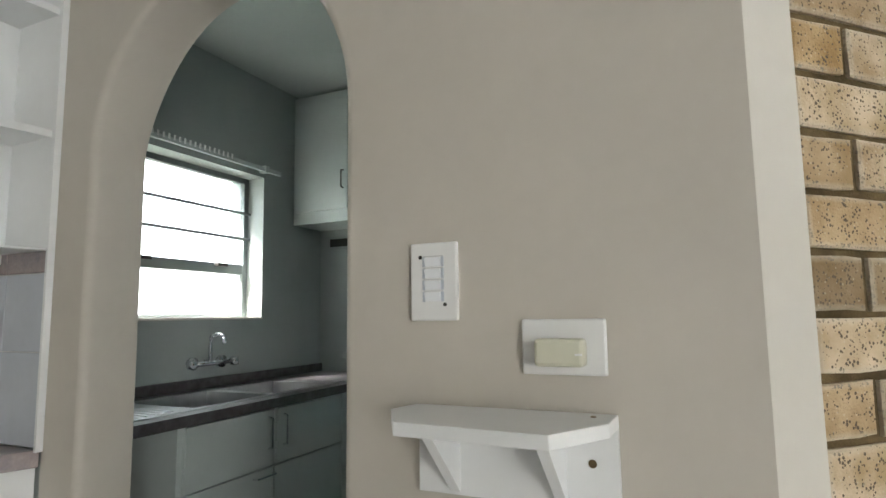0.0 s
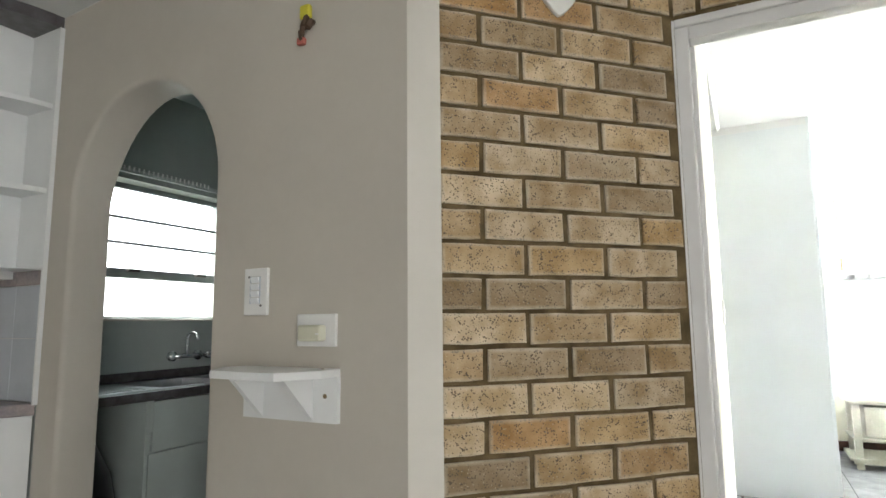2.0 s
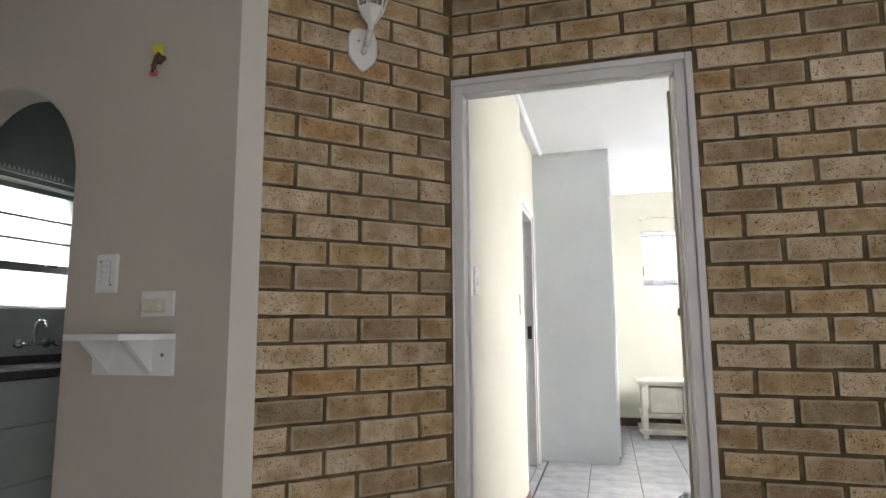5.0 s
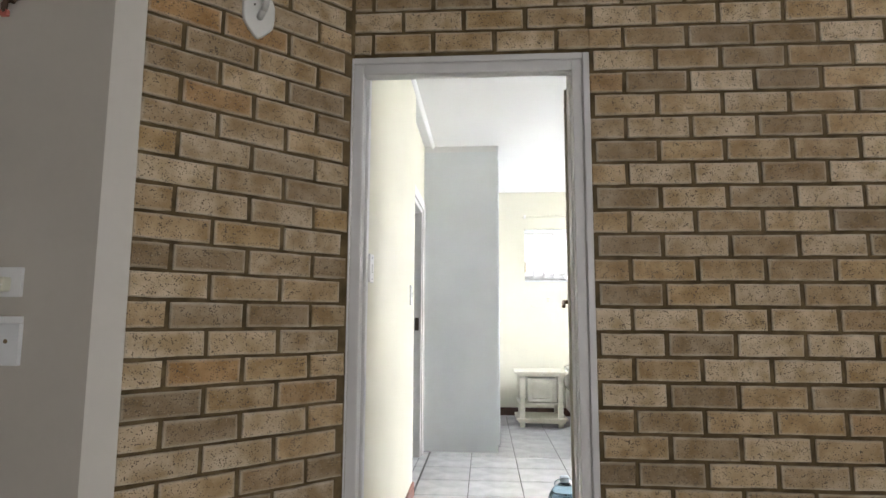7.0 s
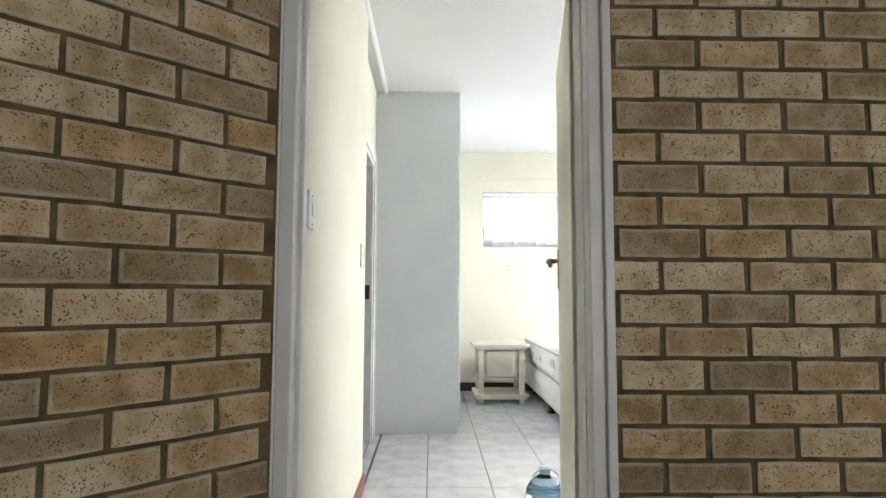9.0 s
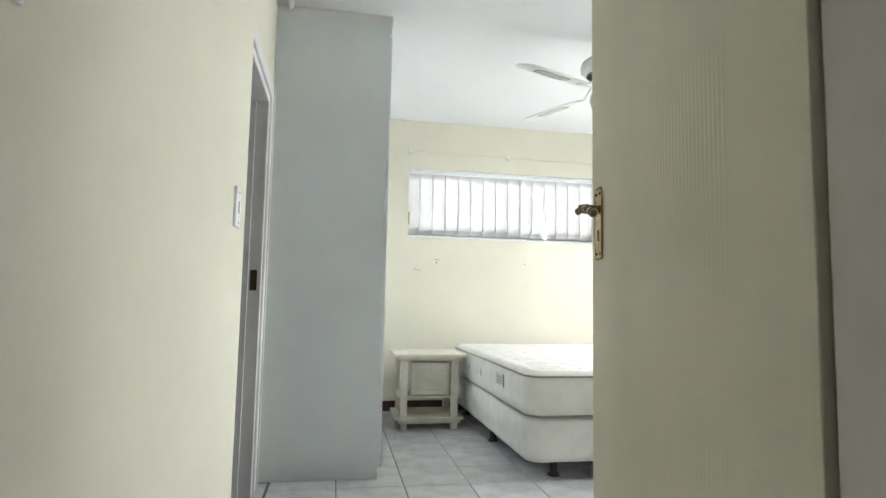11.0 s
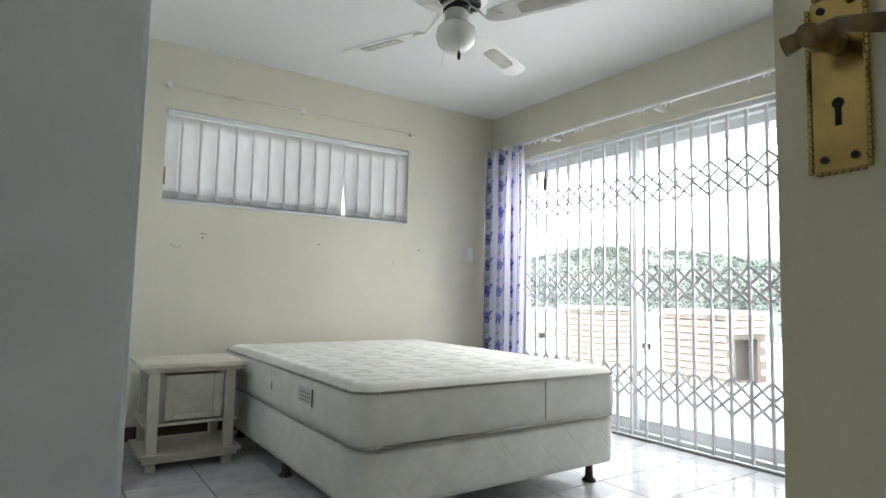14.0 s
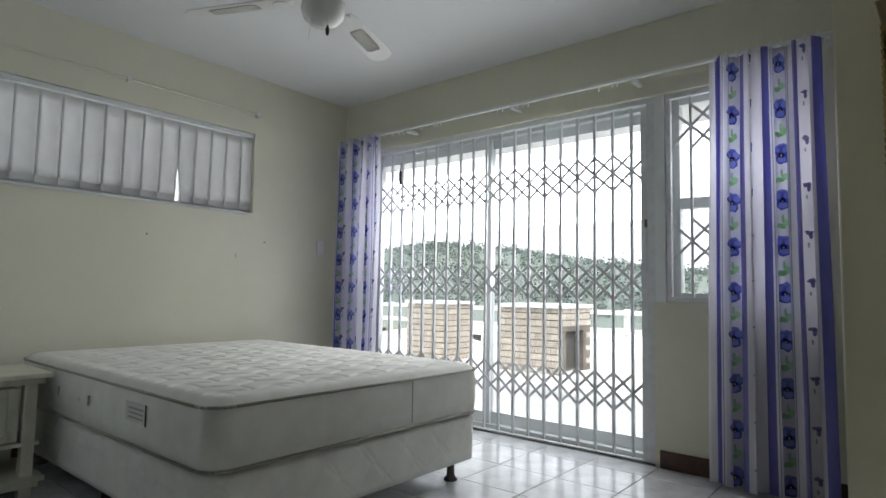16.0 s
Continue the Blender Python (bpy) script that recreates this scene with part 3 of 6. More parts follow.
# kitchen shell with its window
KX, KFAR, KWY0, KWY1, KWZ0, KWZ1 = -2.2, 2.80, 1.18, 2.262, 1.252, 2.05
bm = box(bmesh.new(), KX - 0.25, KX, 0.5, KWY0, 0, 2.62)
box(bm, KX - 0.25, KX, KWY1, 3.0, 0, 2.62)
box(bm, KX - 0.25, KX, KWY0, KWY1, 0, KWZ0)
box(bm, KX - 0.25, KX, KWY0, KWY1, KWZ1, 2.62)
structure("wall_kitchen_west", bm, MAT_KITCHEN_WALL, "grey-green kitchen wall with a window, its dimness put into the colour")
structure("wall_kitchen_north", block(KX, 0.55, KFAR, KFAR + 0.1, 0, 2.62), MAT_KITCHEN_WALL, "grey-green kitchen wall, its dimness put into the colour")
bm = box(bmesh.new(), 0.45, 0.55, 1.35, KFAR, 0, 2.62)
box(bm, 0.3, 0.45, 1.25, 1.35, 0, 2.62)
structure("wall_kitchen_east", bm, MAT_KITCHEN_WALL, "grey-green kitchen wall, its dimness put into the colour")
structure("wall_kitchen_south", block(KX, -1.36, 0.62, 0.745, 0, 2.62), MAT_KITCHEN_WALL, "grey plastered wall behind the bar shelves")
structure("baseboard", block(PASS_X, PASS_X + 0.014, 1.41, BATH_END, 0, 0.085, 0.003), MAT_TERRACOTTA, "red oxide skirting along the passage wall")
structure("baseboard", block(1.34, 4.3, FAR_Y - 0.016, FAR_Y, 0, 0.09, 0.003), MAT_BROWN, "dark brown skirting under the window wall")
structure("baseboard", block(WALL_X - 0.016, WALL_X, 1.4, 3.30, 0, 0.10, 0.003), MAT_BROWN, "dark brown skirting under the side window")


def door_frame(name, x0, x1, y0, top, wide, deep, label):
    """Moulded frame: an outer band and a raised inner bead on the room side, with jambs through the wall."""
    t = thing(name, (x0 + x1) / 2, y0, 0, label, "door frame")
    t["kind"] = "structure"
    for nm, bmx in (("jamb", block(x0, x0 + wide, y0 - 0.006, y0 + deep, 0, top, 0.004)),
                    ("jamb", block(x1 - wide, x1, y0 - 0.006, y0 + deep, 0, top, 0.004)),
                    ("head", block(x0 + wide, x1 - wide, y0 - 0.006, y0 + 0.052, top - wide, top, 0.004))):
        part(nm, bmx, MAT_FRAME, t)
    w2 = wide * 0.42
    for nm, bmx in (("architrave", block(x0 + 0.002, x0 + w2, y0 - 0.020, y0 - 0.006, 0, top - 0.002, 0.004)),
                    ("architrave", block(x1 - w2, x1 - 0.002, y0 - 0.020, y0 - 0.006, 0, top - 0.002, 0.004)),
                    ("architrave", block(x0 + w2, x1 - w2, y0 - 0.020, y0 - 0.006, top - w2, top - 0.002, 0.004)),
                    ("door_stop", block(x0 + wide, x0 + wide + 0.012, y0 + 0.05, y0 + 0.075, 0, top - wide, 0.002)),
                    ("door_stop", block(x1 - wide - 0.002, x1 - wide, y0 + 0.05, y0 + 0.075, 0, top - wide, 0.002))):
        part(nm, bmx, MAT_FRAME, t)
    return t


structure("trim_coving", prism([(PASS_X + 0.001, BED_H - 0.001), (PASS_X + 0.001, BED_H - 0.026), (PASS_X + 0.008, BED_H - 0.022), (PASS_X + 0.018, BED_H - 0.012), (PASS_X + 0.026, BED_H - 0.001)], 1.346, 4.165, "y"), MAT_CEILING, "white plaster coving along the passage wall")
structure("trim_coving", prism([(4.172, BED_H - 0.001), (4.172, 2.606), (4.186, 2.606), (4.20, 2.62), (4.215, BED_H - 0.001)], REC_X + 0.002, 1.33, "x"), MAT_CEILING, "white plaster fillet between wardrobe and ceiling")
door_1 = door_frame("door_1", DOOR_X0, DOOR_X1, DOOR_Y - 0.002, DOOR_TOP, 0.064, 0.15, "white painted moulded door frame in the brick wall")


def door_leaf():
    """The bedroom door, standing open, with vertical grooves, brass plate and lever handle."""
    leaf = thing("door_leaf", 1.519, 1.354, 0, "open cream painted door with fine vertical grooves", "door", rz=80.5)
    part("panel", block(0.0, 0.812, -0.04, 0.0, 0.012, 2.03, 0.002), MAT_DOOR, leaf, local=True)
    bm = bmesh.new()
    for k in range(38):
        x = 0.17 + k * 0.0127
        bm.faces.new([bm.verts.new(p) for p in ((x, 0.0002, 0.16), (x + 0.0055, 0.0005, 0.16), (x + 0.0055, 0.0005, 1.88), (x, 0.0002, 1.88))])
        bm.faces.new([bm.verts.new(p) for p in ((x + 0.0055, 0.0005, 0.16), (x + 0.011, 0.0002, 0.16), (x + 0.011, 0.0002, 1.88), (x + 0.0055, 0.0005, 1.88))])
    part("moulding", bm, MAT_DOOR, leaf, "fine vertical ribs", local=True)
    for z in (0.22, 1.895):
        part("hinge", block(-0.0025, 0.0005, -0.036, -0.012, z - 0.052, z + 0.052, 0.0008), MAT_DARK_BRONZE, leaf, "dark bronze butt hinge", local=True)
    for s, y in ((1, 0.0), (-1, -0.04)):
        bm = block(0.738, 0.785, min(y, y + s * 0.004), max(y, y + s * 0.004), 1.078, 1.238, 0.0015)
        plate = part("back_plate", bm, MAT_BRASS, leaf, "aged brass back plate", local=True)
        bm = bmesh.new()
        for k in range(24):
            for x in (0.7365, 0.7865):
                rod(bm, (x, y + s * 0.003, 1.078 + k * 0.0065), (x + 0.001, y + s * 0.003, 1.0835 + k * 0.0065), 0.0022, 6)
        for k in range(7):
            for z in (1.0765, 1.2395):
                rod(bm, (0.7405 + k * 0.006, y + s * 0.003, z), (0.7455 + k * 0.006, y + s * 0.003, z + 0.001), 0.0022, 6)
        part("rope_border", bm, MAT_BRASS, plate, local=True)
        bm = bmesh.new()
        rod(bm, (0.761, y + s * 0.0035, 1.138), (0.761, y + s * 0.005, 1.138), 0.005, 12)
        box(bm, 0.7585, 0.7635, min(y + s * 0.0035, y + s * 0.005), max(y + s * 0.0035, y + s * 0.005), 1.118, 1.136)
        part("keyhole", bm, MAT_HOLE, plate, local=True)
        for x in (0.748, 0.774):
            for z in (1.089, 1.227):
                part("screw", rod(bmesh.new(), (x, y + s * 0.003, z), (x, y + s * 0.0055, z), 0.0035, 10), MAT_DARK_METAL, plate, local=True)
        bm = rod(bmesh.new(), (0.761, y + s * 0.003, 1.192), (0.761, y + s * 0.030, 1.192), 0.010, 12)
        rod(bm, (0.761, y + s * 0.028, 1.192), (0.761, y + s * 0.048, 1.192), 0.013, 12, 0.009)
        rod(bm, (0.767, y + s * 0.040, 1.192), (0.735, y + s * 0.043, 1.190), 0.006, 12, 0.007)
        rod(bm, (0.735, y + s * 0.043, 1.190), (0.700, y + s * 0.040, 1.178), 0.007, 12, 0.008)
        rod(bm, (0.700, y + s * 0.040, 1.178), (0.676, y + s * 0.038, 1.170), 0.008, 12, 0.0105)
        rod(bm, (0.676, y + s * 0.038, 1.170), (0.668, y + s * 0.038, 1.168), 0.0105, 12, 0.005)
        rod(bm, (0.782, y + s * 0.045, 1.188), (0.767, y + s * 0.040, 1.192), 0.009, 12, 0.007)
        part("lever_handle", bm, MAT_BRONZE, leaf, "worn bronze lever handle", local=True, smooth=True)
    for ob in leaf.children:
        if ob.name.split(".")[0] in ("back_plate", "lever_handle"):
            ob.location = (-0.011, 0, 0.012)
    part("lock_face", block(0.811, 0.8135, -0.03, -0.01, 1.07, 1.2, 0.0005), MAT_BRASS, leaf, local=True)


door_leaf()


def bathroom_door_frame():
    x = REC_X
    t = thing("door_2", x, BATH_Y1, 0, "white painted frame of the open bathroom doorway", "door frame")
    t["kind"] = "structure"
    w = 0.05
    part("jamb", block(x - 0.10, x + 0.008, BATH_Y1 - w, BATH_Y1, 0, 2.06, 0.004), MAT_FRAME, t)
    part("jamb", block(x - 0.13, x + 0.008, BATH_Y0, BATH_Y0 + w, 0, 2.06, 0.004), MAT_FRAME, t)
    part("head", block(x - 0.13, x + 0.008, BATH_Y0 + w, BATH_Y1 - w, 2.01, 2.06, 0.004), MAT_FRAME, t)
    part("architrave", block(x + 0.0, x + 0.020, BATH_Y1 - 0.02, BATH_Y1 + 0.05, 0, 2.125, 0.005), MAT_FRAME, t)
    part("architrave", block(x + 0.0, x + 0.020, BATH_END + 0.002, BATH_Y1 - 0.021, 2.045, 2.125, 0.005), MAT_FRAME, t)
    part("bead", block(x + 0.0, x + 0.028, BATH_Y1 + 0.03, BATH_Y1 + 0.046, 0, 2.12, 0.004), MAT_FRAME, t)
    part("door_stop", block(x - 0.09, x - 0.055, BATH_Y1 - w - 0.014, BATH_Y1 - w, 0, 2.01, 0.002), MAT_FRAME, t)
    part("strike_plate", block(x - 0.047, x - 0.012, BATH_Y1 - w - 0.004, BATH_Y1 - w + 0.001, 1.02, 1.125, 0.001), MAT_DARK_BRONZE, t, "dark bronze strike plate")


bathroom_door_frame()

# ---- the lounge things ----


def four_switch():
    t = thing("light_switch", -0.339, 0.61, 1.315, "white wall plate with four rocker switches and two screws", "light switch")
    part("plate", block(-0.381, -0.297, 0.599, 0.61, 1.251, 1.379, 0.003), MAT_PLASTIC, t)
    for k in range(4):
        z = 1.347 - k * 0.019
        part("rocker", prism([(0.5975, z - 0.0075), (0.5925, z + 0.0065), (0.601, z + 0.0065), (0.601, z - 0.0075)], -0.353, -0.325, "x"), MAT_CHROME_WHITE, t, "glossy white rocker")
        part("surround", block(-0.358, -0.3535, 0.5975, 0.5995, z - 0.008, z + 0.008), MAT_BAR_TILE, t, "pale grey rocker surround")
        part("surround", block(-0.3245, -0.320, 0.5975, 0.5995, z - 0.008, z + 0.008), MAT_BAR_TILE, t, "pale grey rocker surround")
        part("slot", block(-0.357, -0.321, 0.5982, 0.5995, z + 0.0086, z + 0.0098), MAT_GROUT, t, "grey slot between rockers")
    for x, z in ((-0.362, 1.355), (-0.318, 1.277)):
        part("screw", rod(bmesh.new(), (x, 0.5995, z), (x, 0.5975, z), 0.0032, 10), MAT_DARK_METAL, t)


def dimmer():
    t = thing("wall_plate", -0.13, 0.61, 1.21, "white wall plate with a yellowed square dimmer knob", "light switch")
    part("plate", block(-0.192, -0.067, 0.600, 0.61, 1.170, 1.252, 0.003), MAT_PLASTIC, t)
    part("knob", block(-0.166, -0.094, 0.570, 0.600, 1.184, 1.224, 0.006), MAT_BEIGE, t, "yellowed plastic knob")
    part("clip", block(-0.106, -0.096, 0.5685, 0.570, 1.2035, 1.2005), MAT_PLASTIC, t)


def wall_shelf():
    t = thing("wall_shelf", -0.215, 0.61, 1.0, "small white melamine shelf with clipped corners and two brackets", "shelf")
    plan = [(-0.375, 0.608), (-0.388, 0.545), (-0.330, 0.448), (-0.112, 0.436), (-0.058, 0.535), (-0.056, 0.608)]
    part("top", prism(plan, 1.098, 1.117, bevel=0.0015), MAT_WHITE, t)
    part("back_board", block(-0.365, -0.056, 0.594, 0.609, 0.985, 1.0975, 0.001), MAT_WHITE, t)
    for x in (-0.31, -0.145):
        part("bracket", prism([(0.5935, 0.990), (0.5935, 1.0975), (0.485, 1.0975)], x, x + 0.016, "x"), MAT_WHITE, t)
    part("screw_hole", rod(bmesh.new(), (-0.092, 0.5935, 1.05), (-0.092, 0.5925, 1.05), 0.006, 12), MAT_BRONZE, t, "brown plugged screw hole")
    part("screw", rod(bmesh.new(), (-0.085, 0.575, 1.117), (-0.085, 0.575, 1.1185), 0.004, 10), MAT_BRONZE, t)


def wire_stub():
    t = thing("loose_wires", -0.175, 0.609, 2.06, "bare wire ends with yellow tape sticking out of the wall", "wires")
    bm = block(-0.195, -0.160, 0.585, 0.603, 2.055, 2.095, 0.006)
    part("tape", bm, MAT_YELLOW, t, "torn yellow tape")
    bm = bmesh.new()
    tube(bm, [(-0.175, 0.609, 2.06), (-0.168, 0.585, 2.055), (-0.172, 0.575, 2.025), (-0.180, 0.582, 2.0)], 0.007)
    tube(bm, [(-0.165, 0.609, 2.05), (-0.155, 0.59, 2.04), (-0.158, 0.58, 2.02)], 0.009)
    tube(bm, [(-0.19, 0.609, 2.04), (-0.195, 0.59, 2.02), (-0.186, 0.585, 1.995)], 0.005)
    part("wire", bm, MAT_CABLE, t)
    part("connector", block(-0.205, -0.180, 0.588, 0.604, 1.985, 2.005, 0.004), MAT_RED, t, "pale red connector")


def lantern():
    t = thing("wall_lantern", 0.437, 0.903, 2.13, "white cast metal wall lantern with clear glass panes", "wall lamp", rz=45)
    shield = [(0.0, -0.085), (0.018, -0.072), (0.040, -0.048), (0.052, -0.030), (0.056, 0.0), (0.056, 0.040), (0.046, 0.068), (0.020, 0.082)]
    shield += [(-a, c) for a, c in shield[:0:-1]]
    part("back_plate", prism(shield, -0.016, 0.002, "y", 0.006), MAT_FAN, t, local=True)
    part("screw", rod(bmesh.new(), (-0.018, -0.018, 0.03), (-0.018, -0.0155, 0.03), 0.0035), MAT_DARK_METAL, t, local=True)
    bm = tube(bmesh.new(), [(0, -0.012, -0.01), (0, -0.05, 0.0), (0.0, -0.085, 0.04), (0, -0.09, 0.085)], 0.011, 10)
    part("arm", bm, MAT_FAN, t, local=True, smooth=True)
    part("cup", lathe(bmesh.new(), [(0.012, 0.06), (0.022, 0.075), (0.045, 0.11), (0.048, 0.118)], (0, -0.09, 0), 6), MAT_FAN, t, local=True)
    bars = bmesh.new()
    panes = bmesh.new()
    for k in range(6):
        a, c = k * math.tau / 6, (k + 1) * math.tau / 6
        p0, p1 = (0.045 * math.cos(a), -0.09 + 0.045 * math.sin(a)), (0.085 * math.cos(a), -0.09 + 0.085 * math.sin(a))
        q0, q1 = (0.045 * math.cos(c), -0.09 + 0.045 * math.sin(c)), (0.085 * math.cos(c), -0.09 + 0.085 * math.sin(c))
        rod(bars, (*p0, 0.115), (*p1, 0.262), 0.0035, 6)
        panes.faces.new([panes.verts.new(v) for v in ((*p0, 0.118), (*q0, 0.118), (*q1, 0.262), (*p1, 0.262))])
    part("frame", bars, MAT_FAN, t, local=True)
    g = part("pane", panes, MAT_GLASS, t, local=True)
    g.visible_shadow = False
    part("cap", lathe(bmesh.new(), [(0.092, 0.262), (0.088, 0.268), (0.03, 0.279), (0.004, 0.279)], (0, -0.09, 0), 6), MAT_FAN, t, local=True)


four_switch(), dimmer(), wall_shelf(), wire_stub(), lantern()


def bar_unit():
    """Open corner shelves with rounded fronts over a tiled splashback and a worktop end."""
    px, rx, ry = -1.525, 0.165, 0.30

    def quarter(z0, z1, grow=0.0):
        pts = [(px, 0.608)] + [(px + (rx + grow) * math.sin(k * math.pi / 20), 0.608 - (ry + grow) * math.cos(k * math.pi / 20)) for k in range(11)]
        return prism(pts, z0, z1)

    t = thing("shelf_unit", px, 0.608, 1.42, "white open corner shelves with rounded fronts on the wall", "shelf unit")
    part("back_panel", block(px + 0.001, -1.356, 0.593, 0.609, 1.432, 2.33, 0.001), MAT_WHITE, t)
    part("side_panel", block(px - 0.018, px, 0.28, 0.609, 1.432, 2.33, 0.001), MAT_WHITE, t)
    for z in (1.43, 1.72, 2.035):
        part("shelf", quarter(z - 0.018 if z > 1.5 else z - 0.004, z), MAT_WHITE, t)
    part("top", quarter(2.33, 2.40, 0.004), MAT_WORKTOP, t, "dark curved top panel")
    part("edge_strip", block(-1.3555, -1.347, 0.592, 0.609, 0.96, 2.33, 0.001), MAT_WHITE, t)
    w = thing("wall_cabinet", -1.70, 0.45, 1.43, "white wall cabinet beside the open shelves", "cabinet")
    part("body", block(-1.84, px - 0.019, 0.30, 0.609, 1.40, 2.405, 0.002), MAT_WHITE, w)
    part("door", block(-1.838, px - 0.021, 0.281, 0.299, 1.43, 2.33, 0.002), MAT_WHITE, w)
    c = thing("worktop", -1.6, 0.5, 0.93, "mottled rose-grey worktop with a rounded end", "worktop")
    part("slab", prism([(-1.84, 0.608), (-1.84, 0.05), (-1.70, 0.07), (-1.55, 0.20), (-1.43, 0.40), (-1.352, 0.605)], 0.925, 0.965, bevel=0.003), MAT_BAR_TOP, c)
    d = thing("base_cabinet", -1.65, 0.5, 0.0, "white base cabinet under the bar worktop", "cabinet")
    part("body", prism([(-1.84, 0.608), (-1.84, 0.12), (-1.72, 0.14), (-1.40, 0.50), (-1.37, 0.608)], 0.0, 0.924), MAT_WHITE, d)
    part("shelf_edge", block(-1.70, -1.37, 0.585, 0.6, 0.55, 0.565, 0.001), MAT_WHITE, d)
    s = structure("wall_splashback", block(-1.84, -1.357, 0.606, 0.6185, 0.966, 1.427), MAT_GROUT, "pale grout behind the splashback tiles")
    for i, (x0, x1) in enumerate(((-1.3585, -1.518), (-1.521, -1.68), (-1.683, -1.838))):
        for z0, z1 in ((0.968, 1.184), (1.187, 1.372)):
            part("tile", block(x1, x0, 0.600, 0.607, z0, z1, 0.0012, 1), MAT_BAR_TILE, s)
        part("border_tile", block(x1, x0, 0.598, 0.607, 1.375, 1.426, 0.0012, 1), MAT_BAR_TOP, s, "mottled rose border tile")


bar_unit()

# ---- the kitchen ----


def kitchen():
    y0, y1 = 0.76, KFAR - 0.002
    fx = -1.62
    t = thing("worktop", -1.9, 1.7, 0.9, "dark mottled kitchen worktop with a postformed front edge", "worktop")
    bm = box(bmesh.new(), KX + 0.001, KX + 0.09, y0, y1, 0.91, 0.95)
    box(bm, fx - 0.07, fx, y0, y1, 0.91, 0.95)
    box(bm, KX + 0.09, fx - 0.07, 2.32, y1, 0.91, 0.95)
    part("slab", bm, MAT_WORKTOP, t)
    part("upstand", block(KX + 0.001, KX + 0.02, y0, y1, 0.9505, 1.0, 0.002), MAT_WORKTOP, t)
    s = thing("kitchen_sink", -1.9, 1.6, 0.93, "stainless steel sink with two bowls and a ribbed drainer", "sink")
    xa, xb = KX + 0.09, fx - 0.07
    # rim and bowls
    for ya, yb, open_ in ((y0, 1.34, False), (1.34, 1.38, False), (1.38, 1.78, True), (1.78, 1.83, False), (1.83, 2.23, True), (2.23, 2.32, False)):
        if not open_:
            part("deck", box(bmesh.new(), xa, xb, ya, yb, 0.945, 0.953), MAT_STEEL, s)
        else:
            d = 0.15
            part("rim", box(bmesh.new(), xa, xa + 0.03, ya, yb, 0.945, 0.953), MAT_STEEL, s)
            part("rim", box(bmesh.new(), xb - 0.03, xb, ya, yb, 0.945, 0.953), MAT_STEEL, s)
            part("bowl_side", box(bmesh.new(), xa + 0.03, xa + 0.034, ya, yb, 0.953 - d, 0.952), MAT_STEEL, s)
            part("bowl_side", box(bmesh.new(), xb - 0.034, xb - 0.03, ya, yb, 0.953 - d, 0.952), MAT_STEEL, s)
            part("bowl_side", box(bmesh.new(), xa + 0.034, xb - 0.034, ya, ya + 0.004, 0.953 - d, 0.952), MAT_STEEL, s)
            part("bowl_side", box(bmesh.new(), xa + 0.034, xb - 0.034, yb - 0.004, yb, 0.953 - d, 0.952), MAT_STEEL, s)
            part("bowl_base", box(bmesh.new(), xa + 0.03, xb - 0.03, ya, yb, 0.949 - d, 0.953 - d), MAT_STEEL, s)
    bm = bmesh.new()
    for k in range(14):
        rod(bm, (xa + 0.03, 0.82 + k * 0.036, 0.953), (xb - 0.03, 0.82 + k * 0.036, 0.953), 0.004, 8)
    part("drainer_rib", bm, MAT_STEEL, s)
    f = thing("mixer_tap", KX + 0.03, 1.80, 1.04, "chrome wall mixer tap with a swan neck spout", "tap")
    z = 1.045
    x = KX + 0.055
    part("body", rod(rod(bmesh.new(), (x, 1.77, z), (x, 1.99, z), 0.012, 12), (KX, 1.875, z), (x, 1.875, z), 0.013, 12), MAT_CHROME, f, smooth=True)
    for y, s_ in ((1.76, -1), (2.00, 1)):
        part("tap_handle", lathe(bmesh.new(), [(0.006, -0.022), (0.022, -0.018), (0.026, 0), (0.022, 0.018), (0.006, 0.022)], (x, y + s_ * 0.012, z), 12), MAT_CHROME, f, smooth=True)
        part("flange", rod(bmesh.new(), (KX + 0.001, y - s_ * 0.03, z), (KX + 0.02, y - s_ * 0.03, z), 0.03, 16), MAT_CHROME, f, smooth=True)
        part("stub", rod(bmesh.new(), (KX + 0.02, y - s_ * 0.03, z), (x, y - s_ * 0.03, z), 0.012, 12), MAT_CHROME, f, smooth=True)
    pts = [(x, 1.855, z), (x, 1.855, z + 0.11)] + [(x + 0.045 - 0.045 * math.cos(a), 1.855, z + 0.11 + 0.03 * math.sin(a)) for a in (0.5, 1.0, 1.57, 2.1, 2.6)] + [(x + 0.09, 1.855, z + 0.095)]
    part("spout", tube(bmesh.new(), pts, 0.009, 10), MAT_CHROME, f, smooth=True)
    # base units
    bx0, bx1 = KX + 0.02, fx - 0.025
    for ya, yb in ((1.262, 1.742), (1.744, 2.235)):
        u = thing("base_cabinet", (bx0 + bx1) / 2, (ya + yb) / 2, 0, "pale sage base cabinet with a door over a wide drawer", "cabinet")
        part("body", block(bx0, bx1 - 0.018, ya, yb, 0.08, 0.905 - 0.17, 0.001), MAT_CUPBOARD, u)
        part("side_panel", block(bx0 + 0.4, bx1 - 0.001, ya, ya + 0.018, 0.735, 0.881, 0.001), MAT_CUPBOARD, u)
        d = part("door", block(bx1 - 0.0175, bx1, ya + 0.02, yb - 0.003, 0.645, 0.872, 0.002), MAT_CUPBOARD, u)
        hy = yb - 0.035 if ya < 1.5 else ya + 0.055
